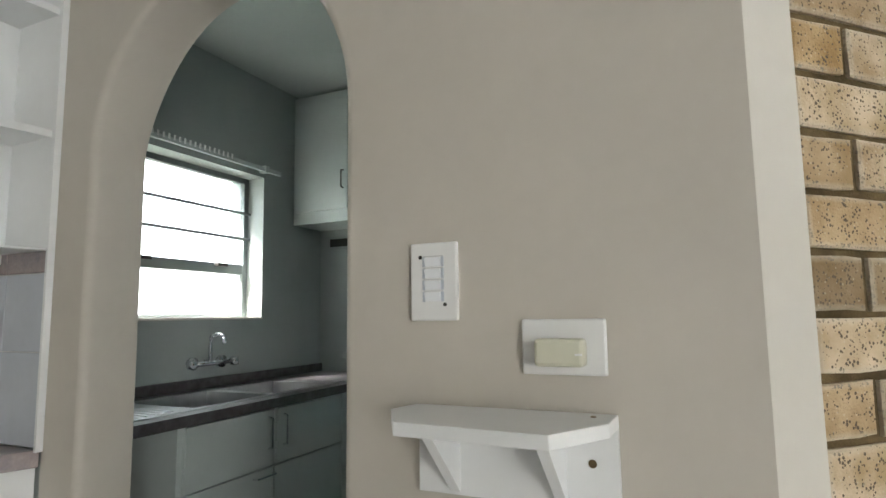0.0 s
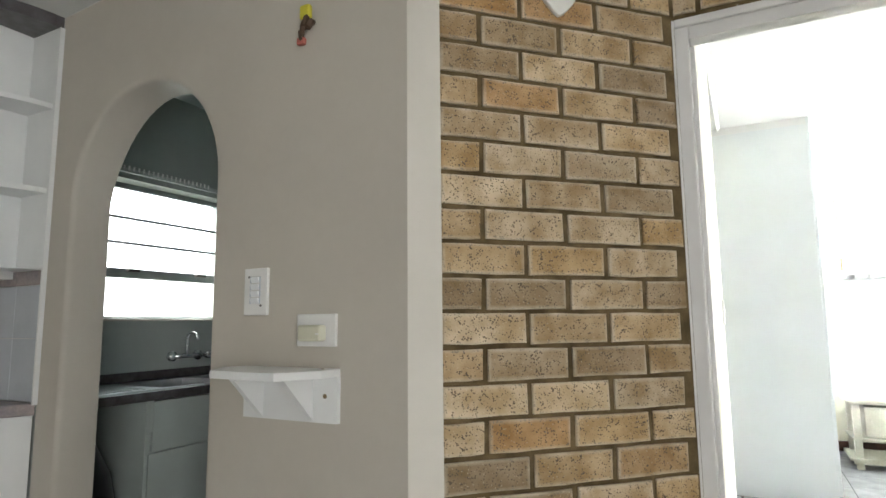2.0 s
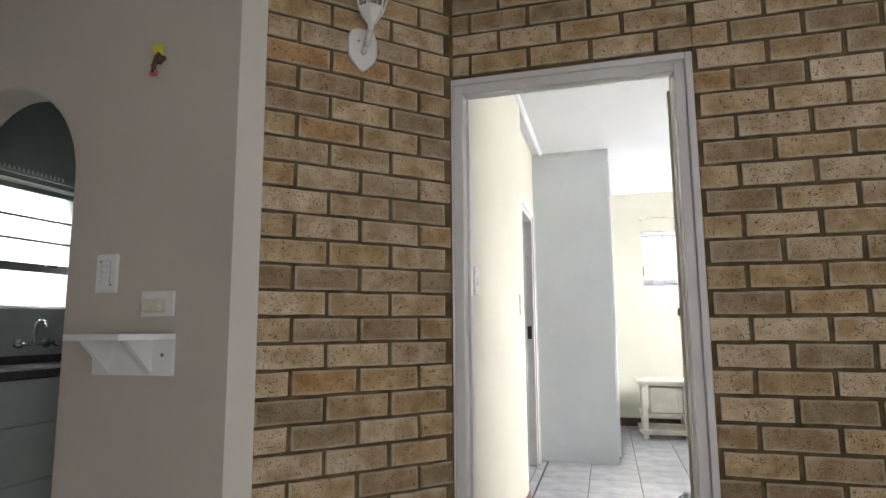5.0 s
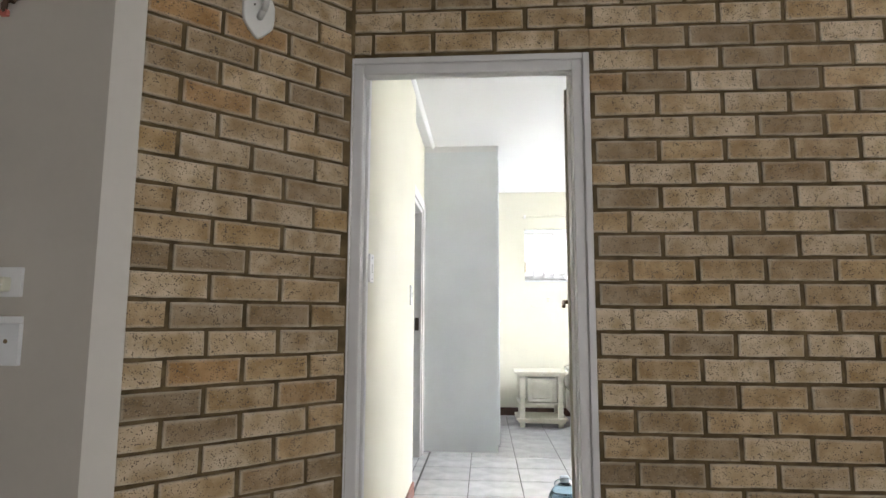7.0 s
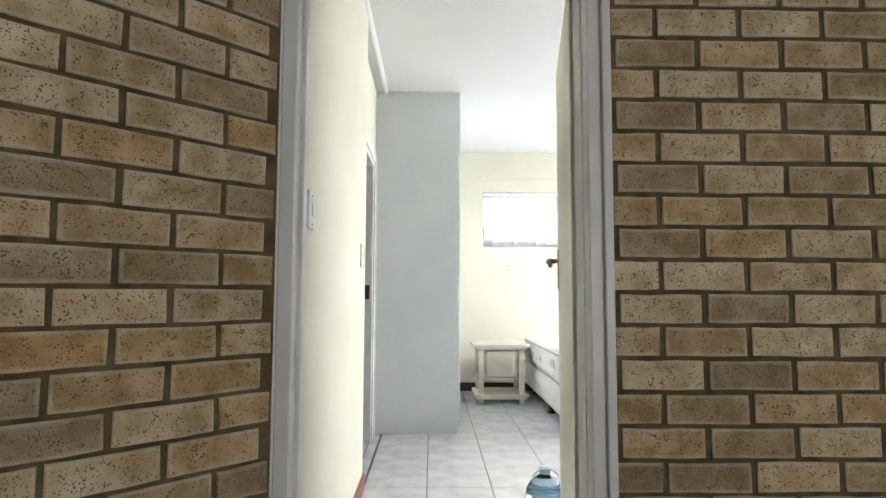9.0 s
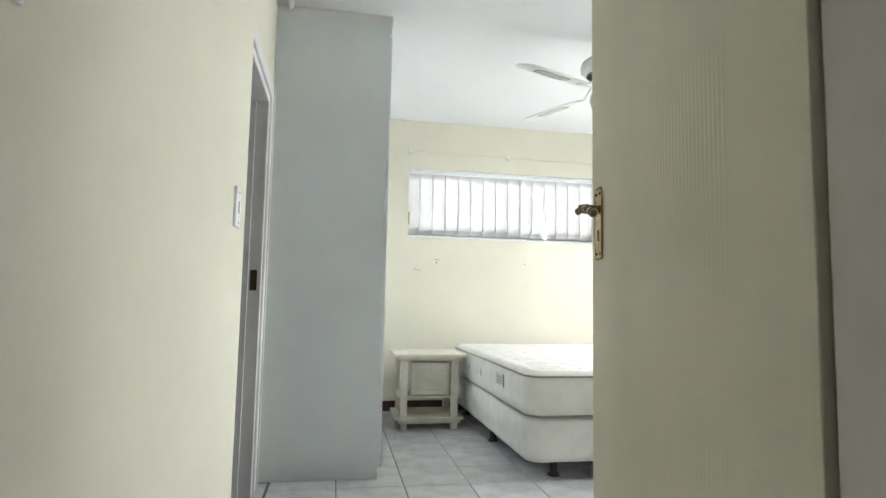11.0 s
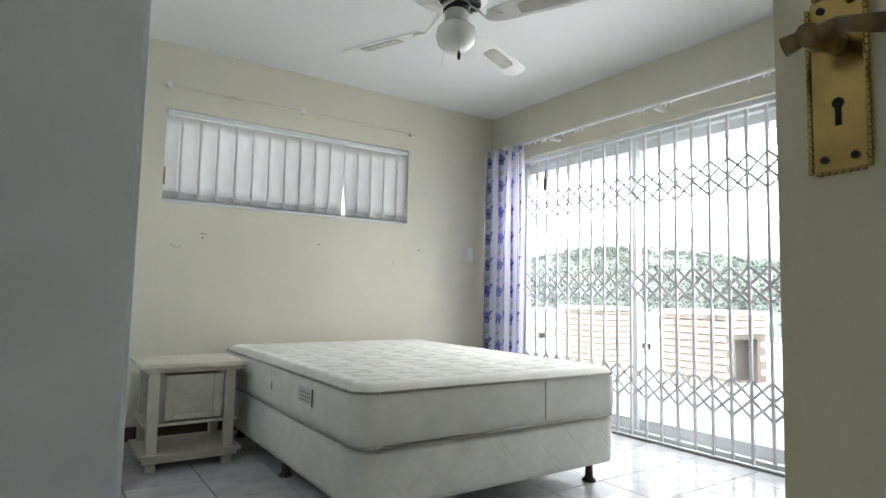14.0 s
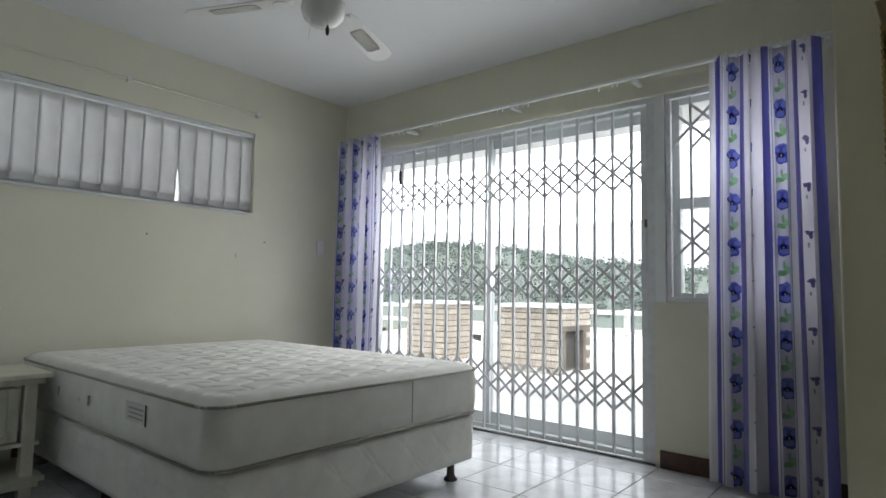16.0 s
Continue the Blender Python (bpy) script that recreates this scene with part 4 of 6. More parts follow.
        part("handle", tube(bmesh.new(), [(bx1, hy, 0.715), (bx1 + 0.022, hy, 0.722), (bx1 + 0.022, hy, 0.838), (bx1, hy, 0.845)], 0.0045, 8), MAT_CHROME, d, "chrome bar handle")
        r = part("drawer", block(bx1 - 0.0175, bx1, ya + 0.004, yb - 0.003, 0.36, 0.637, 0.002), MAT_CUPBOARD, u)
        if ya < 1.5:
            part("handle", tube(bmesh.new(), [(bx1, 1.62, 0.612), (bx1 + 0.022, 1.628, 0.612), (bx1 + 0.022, 1.73, 0.612), (bx1, 1.738, 0.612)], 0.0045, 8), MAT_CHROME, r, "chrome bar handle")
        part("drawer", block(bx1 - 0.0175, bx1, ya + 0.004, yb - 0.003, 0.09, 0.35, 0.002), MAT_CUPBOARD, u)
    u = thing("end_panel", -1.9, 1.25, 0, "pale end panel beside the empty appliance space", "panel")
    part("board", block(bx0, bx1 + 0.004, 1.24, 1.258, 0, 0.880, 0.002), MAT_CUPBOARD, u)
    u = thing("tall_panel", -1.9, 2.5, 0, "pale sage cabinet closing the run of base units", "cabinet")
    part("body", block(bx0, bx1, 2.24, KFAR - 0.003, 0.08, 0.880, 0.002), MAT_CUPBOARD, u)
    # bag made wider so its black stands in for the shade around it
    g = thing("rubbish_bag", -1.8, 1.05, 0, "black plastic bag, widened to darken the shaded appliance space", "bag")
    part("bag", lathe(bmesh.new(), [(0.15, 0.0), (0.20, 0.1), (0.195, 0.35), (0.15, 0.58), (0.07, 0.74), (0.02, 0.78)], (-1.80, 1.01, 0.0), 18), MAT_BLACK, g, smooth=True)
    # wall cabinet at the far end and the vent below it
    c = thing("wall_cabinet", -1.9, 2.6, 1.82, "pale sage kitchen wall cabinet with a framed door", "cabinet")
    part("body", block(KX + 0.002, -1.3, 2.52, KFAR - 0.002, 1.81, 2.60, 0.002), MAT_CUPBOARD, c)
    d = part("door", block(KX + 0.03, -1.80, 2.50, 2.5195, 1.88, 2.55, 0.004), MAT_CUPBOARD, c)
    part("handle", tube(bmesh.new(), [(-1.825, 2.50, 2.0), (-1.825, 2.475, 2.006), (-1.825, 2.475, 2.10), (-1.825, 2.50, 2.106)], 0.0045, 8), MAT_DARK_METAL, d, "dark bar handle")
    part("door", block(-1.795, -1.32, 2.50, 2.5195, 1.88, 2.55, 0.004), MAT_CUPBOARD, c)
    v = thing("wall_vent", -1.97, KFAR, 1.72, "small framed wall vent under the wall cabinet", "vent")
    part("frame", block(-2.14, -1.90, KFAR - 0.012, KFAR - 0.001, 1.68, 1.77, 0.003), MAT_KITCHEN_WALL, v)
    part("grille", block(-2.12, -1.92, KFAR - 0.014, KFAR - 0.0125, 1.70, 1.75), MAT_DARK_METAL, v)


before_kitchen = set(bpy.data.objects)
kitchen()
for o in set(bpy.data.objects) - before_kitchen:
    if o.parent is None and o.name.split(".")[0] in ("worktop", "kitchen_sink"):
        o.location.z -= 0.028


def kitchen_window():
    x = KX - 0.13
    t = thing("window_1", x, (KWY0 + KWY1) / 2, KWZ0, "steel framed kitchen window with burglar bars and a frosted lower pane", "window")
    t["kind"] = "structure"
    y0, y1, z0, z1 = KWY0 + 0.0, KWY1 - 0.11, KWZ0, KWZ1
    y1 = KWY1 - 0.0
    for args in ((y0, y0 + 0.03, z0, z1), (y1 - 0.035, y1, z0, z1), (y0 + 0.03, y1 - 0.035, z0, z0 + 0.03), (y0 + 0.03, y1 - 0.035, z1 - 0.03, z1), (y0 + 0.03, y1 - 0.035, 1.500, 1.555)):
        part("window_frame", block(x - 0.02, x + 0.02, args[0], args[1], args[2], args[3], 0.003), MAT_STEEL_PAINT, t)
    for z in (1.70, 1.845):
        part("burglar_bar", rod(bmesh.new(), (x + 0.03, y0, z), (x + 0.03, y1, z), 0.009, 8), MAT_STEEL_PAINT, t, "grey horizontal burglar bar")
    for y in (1.55, 2.02):
        part("window_catch", block(x + 0.02, x + 0.05, y, y + 0.07, 1.535, 1.553, 0.003), MAT_DARK_METAL, t)
    for nm, a, c, m in (("pane", z0 + 0.03, 1.50, MAT_FROST), ("pane", 1.555, z1 - 0.03, MAT_DIMMING_GLASS)):
        g = part(nm, block(x - 0.003, x + 0.003, y0 + 0.03, y1 - 0.035, a, c), m, t)
        g.visible_shadow = False
    part("window_sill", block(KX - 0.10, KX + 0.012, y0 + 0.001, y1 - 0.001, KWZ0 - 0.0, KWZ0 + 0.012, 0.003), MAT_LIT_PLASTER, t)
    r = thing("curtain_rail", KX + 0.03, 1.8, 2.07, "thin aluminium curtain rail with empty gliders above the kitchen window", "curtain rail")
    part("rail", block(KX + 0.02, KX + 0.04, 1.0, 2.36, 2.075, 2.10, 0.002), MAT_CUPBOARD, r)
    for k in range(30):
        part("glider", box(bmesh.new(), KX + 0.041, KX + 0.046, 1.1 + k * 0.03, 1.108 + k * 0.03, 2.088, 2.112), MAT_PLASTIC, r)
    for y in (1.2, 2.22):
        part("bracket", block(KX + 0.0005, KX + 0.05, y, y + 0.03, 2.068, 2.108, 0.003), MAT_CUPBOARD, r)


MAT_STEEL_PAINT = material("grey_painted_window_steel", (0.22, 0.25, 0.25), 0.4, vary=0.1, fine=100, bump=0.1)
kitchen_window()

# ---- passage and bedroom things ----


def rocker_plate(x, y, z, hgt, wide, label, face="x"):
    t = thing("light_switch", x, y, z, label, "light switch")
    if face == "x":
        part("plate", block(x, x + 0.010, y - wide / 2, y + wide / 2, z - hgt / 2, z + hgt / 2, 0.003), MAT_PLASTIC, t)
        part("rocker", block(x + 0.010, x + 0.015, y - 0.011, y + 0.011, z - 0.018, z + 0.018, 0.002), MAT_PLASTIC, t)
        for s in (-1, 1):
            part("screw", rod(bmesh.new(), (x + 0.010, y, z + s * hgt * 0.38), (x + 0.012, y, z + s * hgt * 0.38), 0.0035), MAT_STEEL, t)
    else:
        part("plate", block(x - wide / 2, x + wide / 2, y - 0.010, y, z - hgt / 2, z + hgt / 2, 0.003), MAT_PLASTIC, t)
        part("rocker", block(x - 0.011, x + 0.011, y - 0.015, y - 0.010, z - 0.018, z + 0.018, 0.002), MAT_PLASTIC, t)
    return t


rocker_plate(PASS_X, 1.42, 1.318, 0.115, 0.075, "white switch plate on the cream passage wall just inside the door")
rocker_plate(PASS_X, 2.73, 1.263, 0.125, 0.075, "white switch plate on the cream passage wall beside the bathroom door")
rocker_plate(4.27, FAR_Y, 1.35, 0.12, 0.075, "white switch plate on the cream wall beside the curtain", "y")


def wardrobe():
    x0, x1, y0, y1 = REC_X + 0.001, 1.33, 4.17, FAR_Y - 0.001
    t = thing("wardrobe", (x0 + x1) / 2, (y0 + y1) / 2, 0, "tall cool-white built-in wardrobe reaching the ceiling", "wardrobe")
    part("side_panel", block(x0, x1 - 0.02, y0, y0 + 0.02, 0, 2.605, 0.001), MAT_WARDROBE, t)
    part("body", block(x0, x1 - 0.022, y0 + 0.021, y1, 0.06, 2.605, 0.001), MAT_WARDROBE, t)
    for k in range(4):
        a = y0 + 0.004 + k * 0.488
        d = part("door", block(x1 - 0.019, x1, a, a + 0.484, 0.06, BED_H - 0.12, 0.002), MAT_WARDROBE, t)
        part("knob", rod(bmesh.new(), (x1, a + 0.44, 1.1), (x1 + 0.022, a + 0.44, 1.1), 0.012, 12), MAT_PLASTIC, d)
    part("cornice", block(x1 - 0.021, x1 - 0.004, y0, y1, BED_H - 0.115, BED_H - 0.001, 0.002), MAT_WARDROBE, t)


wardrobe()


def nightstand():
    x0, x1, y0, y1, h = 1.567, 2.015, 5.35, 5.74, 0.575
    cx = (x0 + x1) / 2
    t = thing("nightstand", cx, (y0 + y1) / 2, 0, "limed cream wooden nightstand with a louvred drawer and open shelf", "nightstand")
    part("tabletop", block(x0 - 0.055, x1 + 0.045, y0 - 0.055, y1 + 0.02, h - 0.024, h, 0.004), MAT_LIMED, t)
    part("apron", block(x0 - 0.022, x1 + 0.022, y0 - 0.025, y1 + 0.01, h - 0.052, h - 0.0245, 0.003), MAT_LIMED, t)
    for x in (x0, x1 - 0.052):
        for y in (y0, y1 - 0.05):
            part("leg", block(x, x + 0.052, y, y + 0.05, 0, h - 0.0525, 0.003), MAT_LIMED, t)
    part("middle_shelf", block(x0 - 0.02, x1 + 0.02, y0 + 0.004, y1 - 0.004, 0.235, 0.252, 0.003), MAT_LIMED, t)
    part("bottom_shelf", block(x0 - 0.04, x1 + 0.04, y0 - 0.035, y1 + 0.01, 0.075, 0.098, 0.003), MAT_LIMED, t)
    part("plinth_rail", block(x0 - 0.02, x1 + 0.02, y0 - 0.018, y0 - 0.001, 0.048, 0.0745, 0.002), MAT_LIMED, t)
    part("plinth_rail", block(x0 - 0.02, x1 + 0.02, y1 + 0.001, y1 + 0.014, 0.048, 0.0745, 0.002), MAT_LIMED, t)
    d = part("drawer", block(x0 + 0.085, x1 - 0.07, y0 + 0.02, y1 - 0.02, 0.262, 0.505, 0.003), MAT_LIMED, t)
    part("frame", block(x0 + 0.083, x0 + 0.125, y0 + 0.010, y0 + 0.0195, 0.262, 0.505, 0.002), MAT_LIMED, d)
    part("frame", block(x1 - 0.112, x1 - 0.068, y0 + 0.010, y0 + 0.0195, 0.262, 0.505, 0.002), MAT_LIMED, d)
    part("frame", block(x0 + 0.126, x1 - 0.113, y0 + 0.010, y0 + 0.0195, 0.470, 0.505, 0.002), MAT_LIMED, d)
    part("frame", block(x0 + 0.126, x1 - 0.113, y0 + 0.010, y0 + 0.0195, 0.262, 0.297, 0.002), MAT_LIMED, d)
    for k in range(7):
        z = 0.300 + k * 0.0243
        part("louvre", prism([(y0 + 0.014, z), (y0 + 0.0195, z + 0.003), (y0 + 0.0195, z + 0.023), (y0 + 0.017, z + 0.023)], x0 + 0.1265, x1 - 0.1135, "x"), MAT_LIMED, d)


nightstand()

BX0, BX1, BY0, BY1 = 2.12, 3.67, 3.97, 6.02


def rounded_rect(x0, x1, y0, y1, r, n=7):
    pts = []
    for cx, cy, a0 in ((x1 - r, y1 - r, 0), (x0 + r, y1 - r, 90), (x0 + r, y0 + r, 180), (x1 - r, y0 + r, 270)):
        pts += [(cx + r * math.cos(radians(a0 + 90 * k / n)), cy + r * math.sin(radians(a0 + 90 * k / n))) for k in range(n + 1)]
    return pts


def loft(bm, rings):
    vs = [[bm.verts.new(p) for p in ring] for ring in rings]
    n = len(vs[0])
    for a, c in zip(vs, vs[1:]):
        for k in range(n):
            bm.faces.new((a[k], a[(k + 1) % n], c[(k + 1) % n], c[k]))
    return vs


def bed():
    t = thing("bed_base", (BX0 + BX1) / 2, (BY0 + BY1) / 2, 0, "off-white quilted fabric bed base on short dark feet", "bed")
    ring = lambda g, z: [(x, y, z) for x, y in rounded_rect(BX0 - g, BX1 + g, BY0 - g, BY1 + g, 0.09 + g)]  # noqa: E731
    bm = bmesh.new()
    vs = loft(bm, [ring(-0.02, 0.11), ring(-0.004, 0.112), ring(0.0, 0.14), ring(0.0, 0.325), ring(-0.012, 0.345)])
    bm.faces.new(vs[0][::-1]), bm.faces.new(vs[-1])
    part("base", bm, MAT_BASE, t, smooth=True)
    for x, y in ((BX0 + 0.07, BY0 + 0.98), (BX1 - 0.13, BY0 + 0.09), (BX0 + 0.2, BY0 + 0.15), (BX1 - 0.1, BY0 + 0.98), (BX0 + 0.1, BY1 - 0.1), (BX1 - 0.1, BY1 - 0.1)):
        part("foot", lathe(bmesh.new(), [(0.036, 0.0), (0.036, 0.010), (0.022, 0.022), (0.019, 0.09), (0.024, 0.112)], (x, y, 0), 16), MAT_FOOT, t, "dark turned foot", smooth=True)
    m = thing("mattress", (BX0 + BX1) / 2, (BY0 + BY1) / 2, 0.345, "off-white quilted mattress without bedding, lying on the bed base", "mattress")
    z0, z1 = 0.347, 0.605
    bm = bmesh.new()
    vs = loft(bm, [ring(-0.03, z0), ring(0.004, z0 + 0.018), ring(0.012, z0 + 0.07), ring(0.012, z1 - 0.085), ring(0.004, z1 - 0.028)])
    bm.faces.new(vs[0][::-1])
    part("side_band", bm, MAT_MATTRESS, m, smooth=True)
    # quilted top: a fine grid with stitched hollows
    bm = bmesh.new()
    nx, ny = 200, 260
    r = 0.10
    cols = []
    for i in range(nx + 1):
        col = []
        for j in range(ny + 1):
            u, v = i / nx, j / ny
            x, y = BX0 - 0.004 + u * (BX1 - BX0 + 0.008), BY0 - 0.004 + v * (BY1 - BY0 + 0.008)
            # square grid pulled in round the corners
            dx, dy = min(x - BX0 + 0.004, BX1 + 0.004 - x), min(y - BY0 + 0.004, BY1 + 0.004 - y)
            if dx < r and dy < r:
                ex, ey = (r - dx) / r, (r - dy) / r
                lon = math.hypot(ex, ey)
                k = max(ex, ey) / lon if lon else 1
                x += (1 if x < (BX0 + BX1) / 2 else -1) * r * ex * (1 - k)
                y += (1 if y < (BY0 + BY1) / 2 else -1) * r * ey * (1 - k)
                edge = r * (1 - max(ex, ey))
            else:
                edge = min(dx, dy)
            dome = 0.034 * (1 - max(0.0, 1 - edge / 0.06) ** 2.2)
            # staggered cells with scalloped seams, stitched down along their edges
            run = y / 0.128 + 0.16 * math.cos(x * math.tau / 0.235)
            cell = x / 0.235 + 0.5 * (math.floor(run) % 2)
            seam = (0.5 - abs(run % 1 - 0.5)) * 0.128
            tie = (0.5 - abs(cell % 1 - 0.5)) * 0.235
            q = -(0.0115 * math.exp(-(seam / 0.012) ** 2) + 0.005 * math.exp(-(tie / 0.011) ** 2)) * max(0.0, min(1, (edge - 0.02) / 0.08))
            col.append(bm.verts.new((x, y, z1 - 0.03 + dome + q)))
        cols.append(col)
    for i in range(nx):
        for j in range(ny):
            bm.faces.new((cols[i][j], cols[i + 1][j], cols[i + 1][j + 1], cols[i][j + 1]))
    part("quilted_top", bm, MAT_MATTRESS, m, smooth=True)
    for nm, z, g in (("piping", z0 + 0.012, 0.006), ("piping", z1 - 0.028, 0.008)):
        pts = ring(g, z)
        part(nm, tube(bmesh.new(), [Vector(p) for p in pts + [pts[0]]], 0.006, 6), MAT_PIPING, m, smooth=True)
    x = BX0 - 0.0135
    part("label", block(x - 0.001, x + 0.001, 4.42, 4.60, 0.455, 0.53), MAT_FABRIC_LABEL, m, "pale fabric label with woven bars")
    for k in range(3):
        part("label_bar", block(x - 0.002, x - 0.0012, 4.44, 4.57, 0.468 + k * 0.018, 0.476 + k * 0.018), MAT_PIPING, m)
    part("label_edge", block(x - 0.004, x - 0.0012, 4.412, 4.419, 0.452, 0.533), MAT_INK, m, "dark stitched label edge")
    part("seam", block(3.115, 3.118, BY0 - 0.0145, BY0 - 0.0115, z0 + 0.03, z1 - 0.04), MAT_PIPING, m, "vertical joining seam of the border")
    for y in (4.98, 5.35):
        part("side_handle", block(x - 0.006, x - 0.001, y, y + 0.012, 0.455, 0.50, 0.002), MAT_PIPING, m, "small cloth handle")
        part("air_vent", rod(bmesh.new(), (x - 0.001, y + 0.12, 0.47), (x - 0.003, y + 0.12, 0.47), 0.012, 12), MAT_FABRIC_LABEL, m)


def base_material():
    m = material("quilted_base_fabric", (0.83, 0.82, 0.77), 0.8, vary=0.05, scale=8, fine=140, bump=0.2, depth=0.001)
    n, l = m.node_tree.nodes, m.node_tree.links
    co, mp = n.new("ShaderNodeTexCoord"), n.new("ShaderNodeMapping")
    mp.inputs["Rotation"].default_value = (0, radians(45), radians(45))
    wave = n.new("ShaderNodeTexVoronoi")
    wave.feature, wave.inputs["Scale"].default_value = "DISTANCE_TO_EDGE", 9
    wave.inputs["Randomness"].default_value = 0.15
    l.new(co.outputs["Object"], mp.inputs["Vector"])
    l.new(mp.outputs[0], wave.inputs["Vector"])
    rng = n.new("ShaderNodeMapRange")
    rng.inputs["From Max"].default_value = 0.12
    l.new(wave.outputs["Distance"], rng.inputs["Value"])
    old = [x for x in n if x.bl_idname == "ShaderNodeBump"][0]
    bp = n.new("ShaderNodeBump")
    bp.inputs["Strength"].default_value, bp.inputs["Distance"].default_value = 0.28, 0.006
    l.new(rng.outputs[0], bp.inputs["Height"])
    l.new(old.outputs[0], bp.inputs["Normal"])
    l.new(bp.outputs[0], n["Principled BSDF"].inputs["Normal"])
    return m


MAT_BASE = base_material()
bed()


def ceiling_fan():
    x, y = 2.670, 4.142
    t = thing("ceiling_fan", x, y, BED_H, "white four-blade ceiling fan with cane inserts and an opal light", "ceiling fan")
    part("rod", rod(bmesh.new(), (x, y, 2.50), (x, y, BED_H), 0.014, 12), MAT_FAN, t, smooth=True)
    part("canopy", lathe(bmesh.new(), [(0.03, 2.60), (0.06, 2.64), (0.065, BED_H - 0.001)], (x, y, 0), 24), MAT_FAN, t, smooth=True)
    part("motor_housing", lathe(bmesh.new(), [(0.05, 2.40), (0.13, 2.415), (0.155, 2.44), (0.155, 2.475), (0.12, 2.51), (0.03, 2.525)], (x, y, 0), 36), MAT_FAN, t, smooth=True)
    bm = bmesh.new()
    for k in range(30):
        a = k * math.tau / 30
        rod(bm, (x + 0.075 * math.cos(a), y + 0.075 * math.sin(a), 2.4015), (x + 0.122 * math.cos(a), y + 0.122 * math.sin(a), 2.4110), 0.0045, 6)
    part("vent_slot", bm, MAT_DARK_METAL, t)
    bm = bmesh.new()
    for k in range(44):
        a = k * math.tau / 44
        rod(bm, (x + 0.150 * math.cos(a), y + 0.150 * math.sin(a), 2.481), (x + 0.140 * math.cos(a), y + 0.140 * math.sin(a), 2.491), 0.003, 5)
    part("vent_hole", bm, MAT_DARK_METAL, t)
    part("switch_cup", lathe(bmesh.new(), [(0.05, 2.31), (0.062, 2.325), (0.060, 2.365), (0.045, 2.38)], (x, y, 0), 24), MAT_FAN, t, smooth=True)
    part("hub", lathe(bmesh.new(), [(0.055, 2.375), (0.068, 2.385), (0.068, 2.40)], (x, y, 0), 24), MAT_DARK_METAL, t, smooth=True)
    part("shade", lathe(bmesh.new(), [(0.01, 2.165), (0.055, 2.175), (0.088, 2.205), (0.100, 2.245), (0.092, 2.285), (0.062, 2.312)], (x, y, 0), 32), MAT_OPAL, t, "white opal glass shade", smooth=True)
    px, py = x - 0.03, y - 0.07
    c = part("pull_chain", rod(bmesh.new(), (px, py, 2.14), (px, py, 2.32), 0.0012, 6), MAT_STEEL, t)
    part("pull", lathe(bmesh.new(), [(0.003, 2.095), (0.008, 2.105), (0.009, 2.125), (0.003, 2.143)], (px, py, 0), 12), MAT_WOOD_DARK, c, "dark wooden pull", smooth=True)
    part("pull_chain", rod(bmesh.new(), (x - 0.10, y - 0.03, 2.06), (x - 0.06, y - 0.02, 2.30), 0.001, 6), MAT_STEEL, t)
    for k in range(4):
        a = radians(23.5 + 90 * k)
        m = pose(x, y, 0, 0, 0, math.degrees(a))
        tilt = pose(0, 0, 2.302, -10, 0, 0)
        outline = [(0.19, -0.045), (0.25, -0.058), (0.54, -0.068), (0.68, -0.064), (0.72, -0.034), (0.73, 0.0), (0.72, 0.034), (0.68, 0.064), (0.54, 0.068), (0.25, 0.058), (0.19, 0.045)]
        blade = part("blade", prism(outline, 0.0, 0.006, bevel=0.0015), MAT_FAN, t, local=True)
        blade.matrix_local = pose(0, 0, -BED_H) @ pose(0, 0, 0, 0, 0, math.degrees(a)) @ tilt
        inset = [(0.34 + dx, dy) for dx, dy in ((0, -0.030), (0.03, -0.038), (0.22, -0.038), (0.25, -0.030), (0.25, 0.030), (0.22, 0.038), (0.03, 0.038), (0, 0.030))]
        part("cane_insert", prism(inset, -0.0018, -0.0002), MAT_CANE, blade, "woven cane insert", local=True)
        bmw = bmesh.new()
        for q in range(7):
            box(bmw, 0.345, 0.585, -0.031 + q * 0.010, -0.0285 + q * 0.010, -0.0032, -0.0019)
        for q in range(23):
            box(bmw, 0.348 + q * 0.0103, 0.3508 + q * 0.0103, -0.036, 0.036, -0.0042, -0.0033)
        part("cane_weave", bmw, MAT_FAN, blade, local=True)
        iron = [(0.06, -0.016), (0.13, -0.011), (0.17, -0.018), (0.205, -0.036), (0.235, -0.030), (0.262, 0.0), (0.235, 0.030), (0.205, 0.036), (0.17, 0.018), (0.13, 0.011), (0.06, 0.016)]
        bmk = prism(iron, -0.006, -0.0003, bevel=0.001)
        for v in bmk.verts:
            v.co.z += 0.105 * max(0.0, min(1.0, (0.17 - v.co.x) / 0.09))
        part("blade_iron", bmk, MAT_FAN, blade, "white cast blade bracket", local=True)


ceiling_fan()


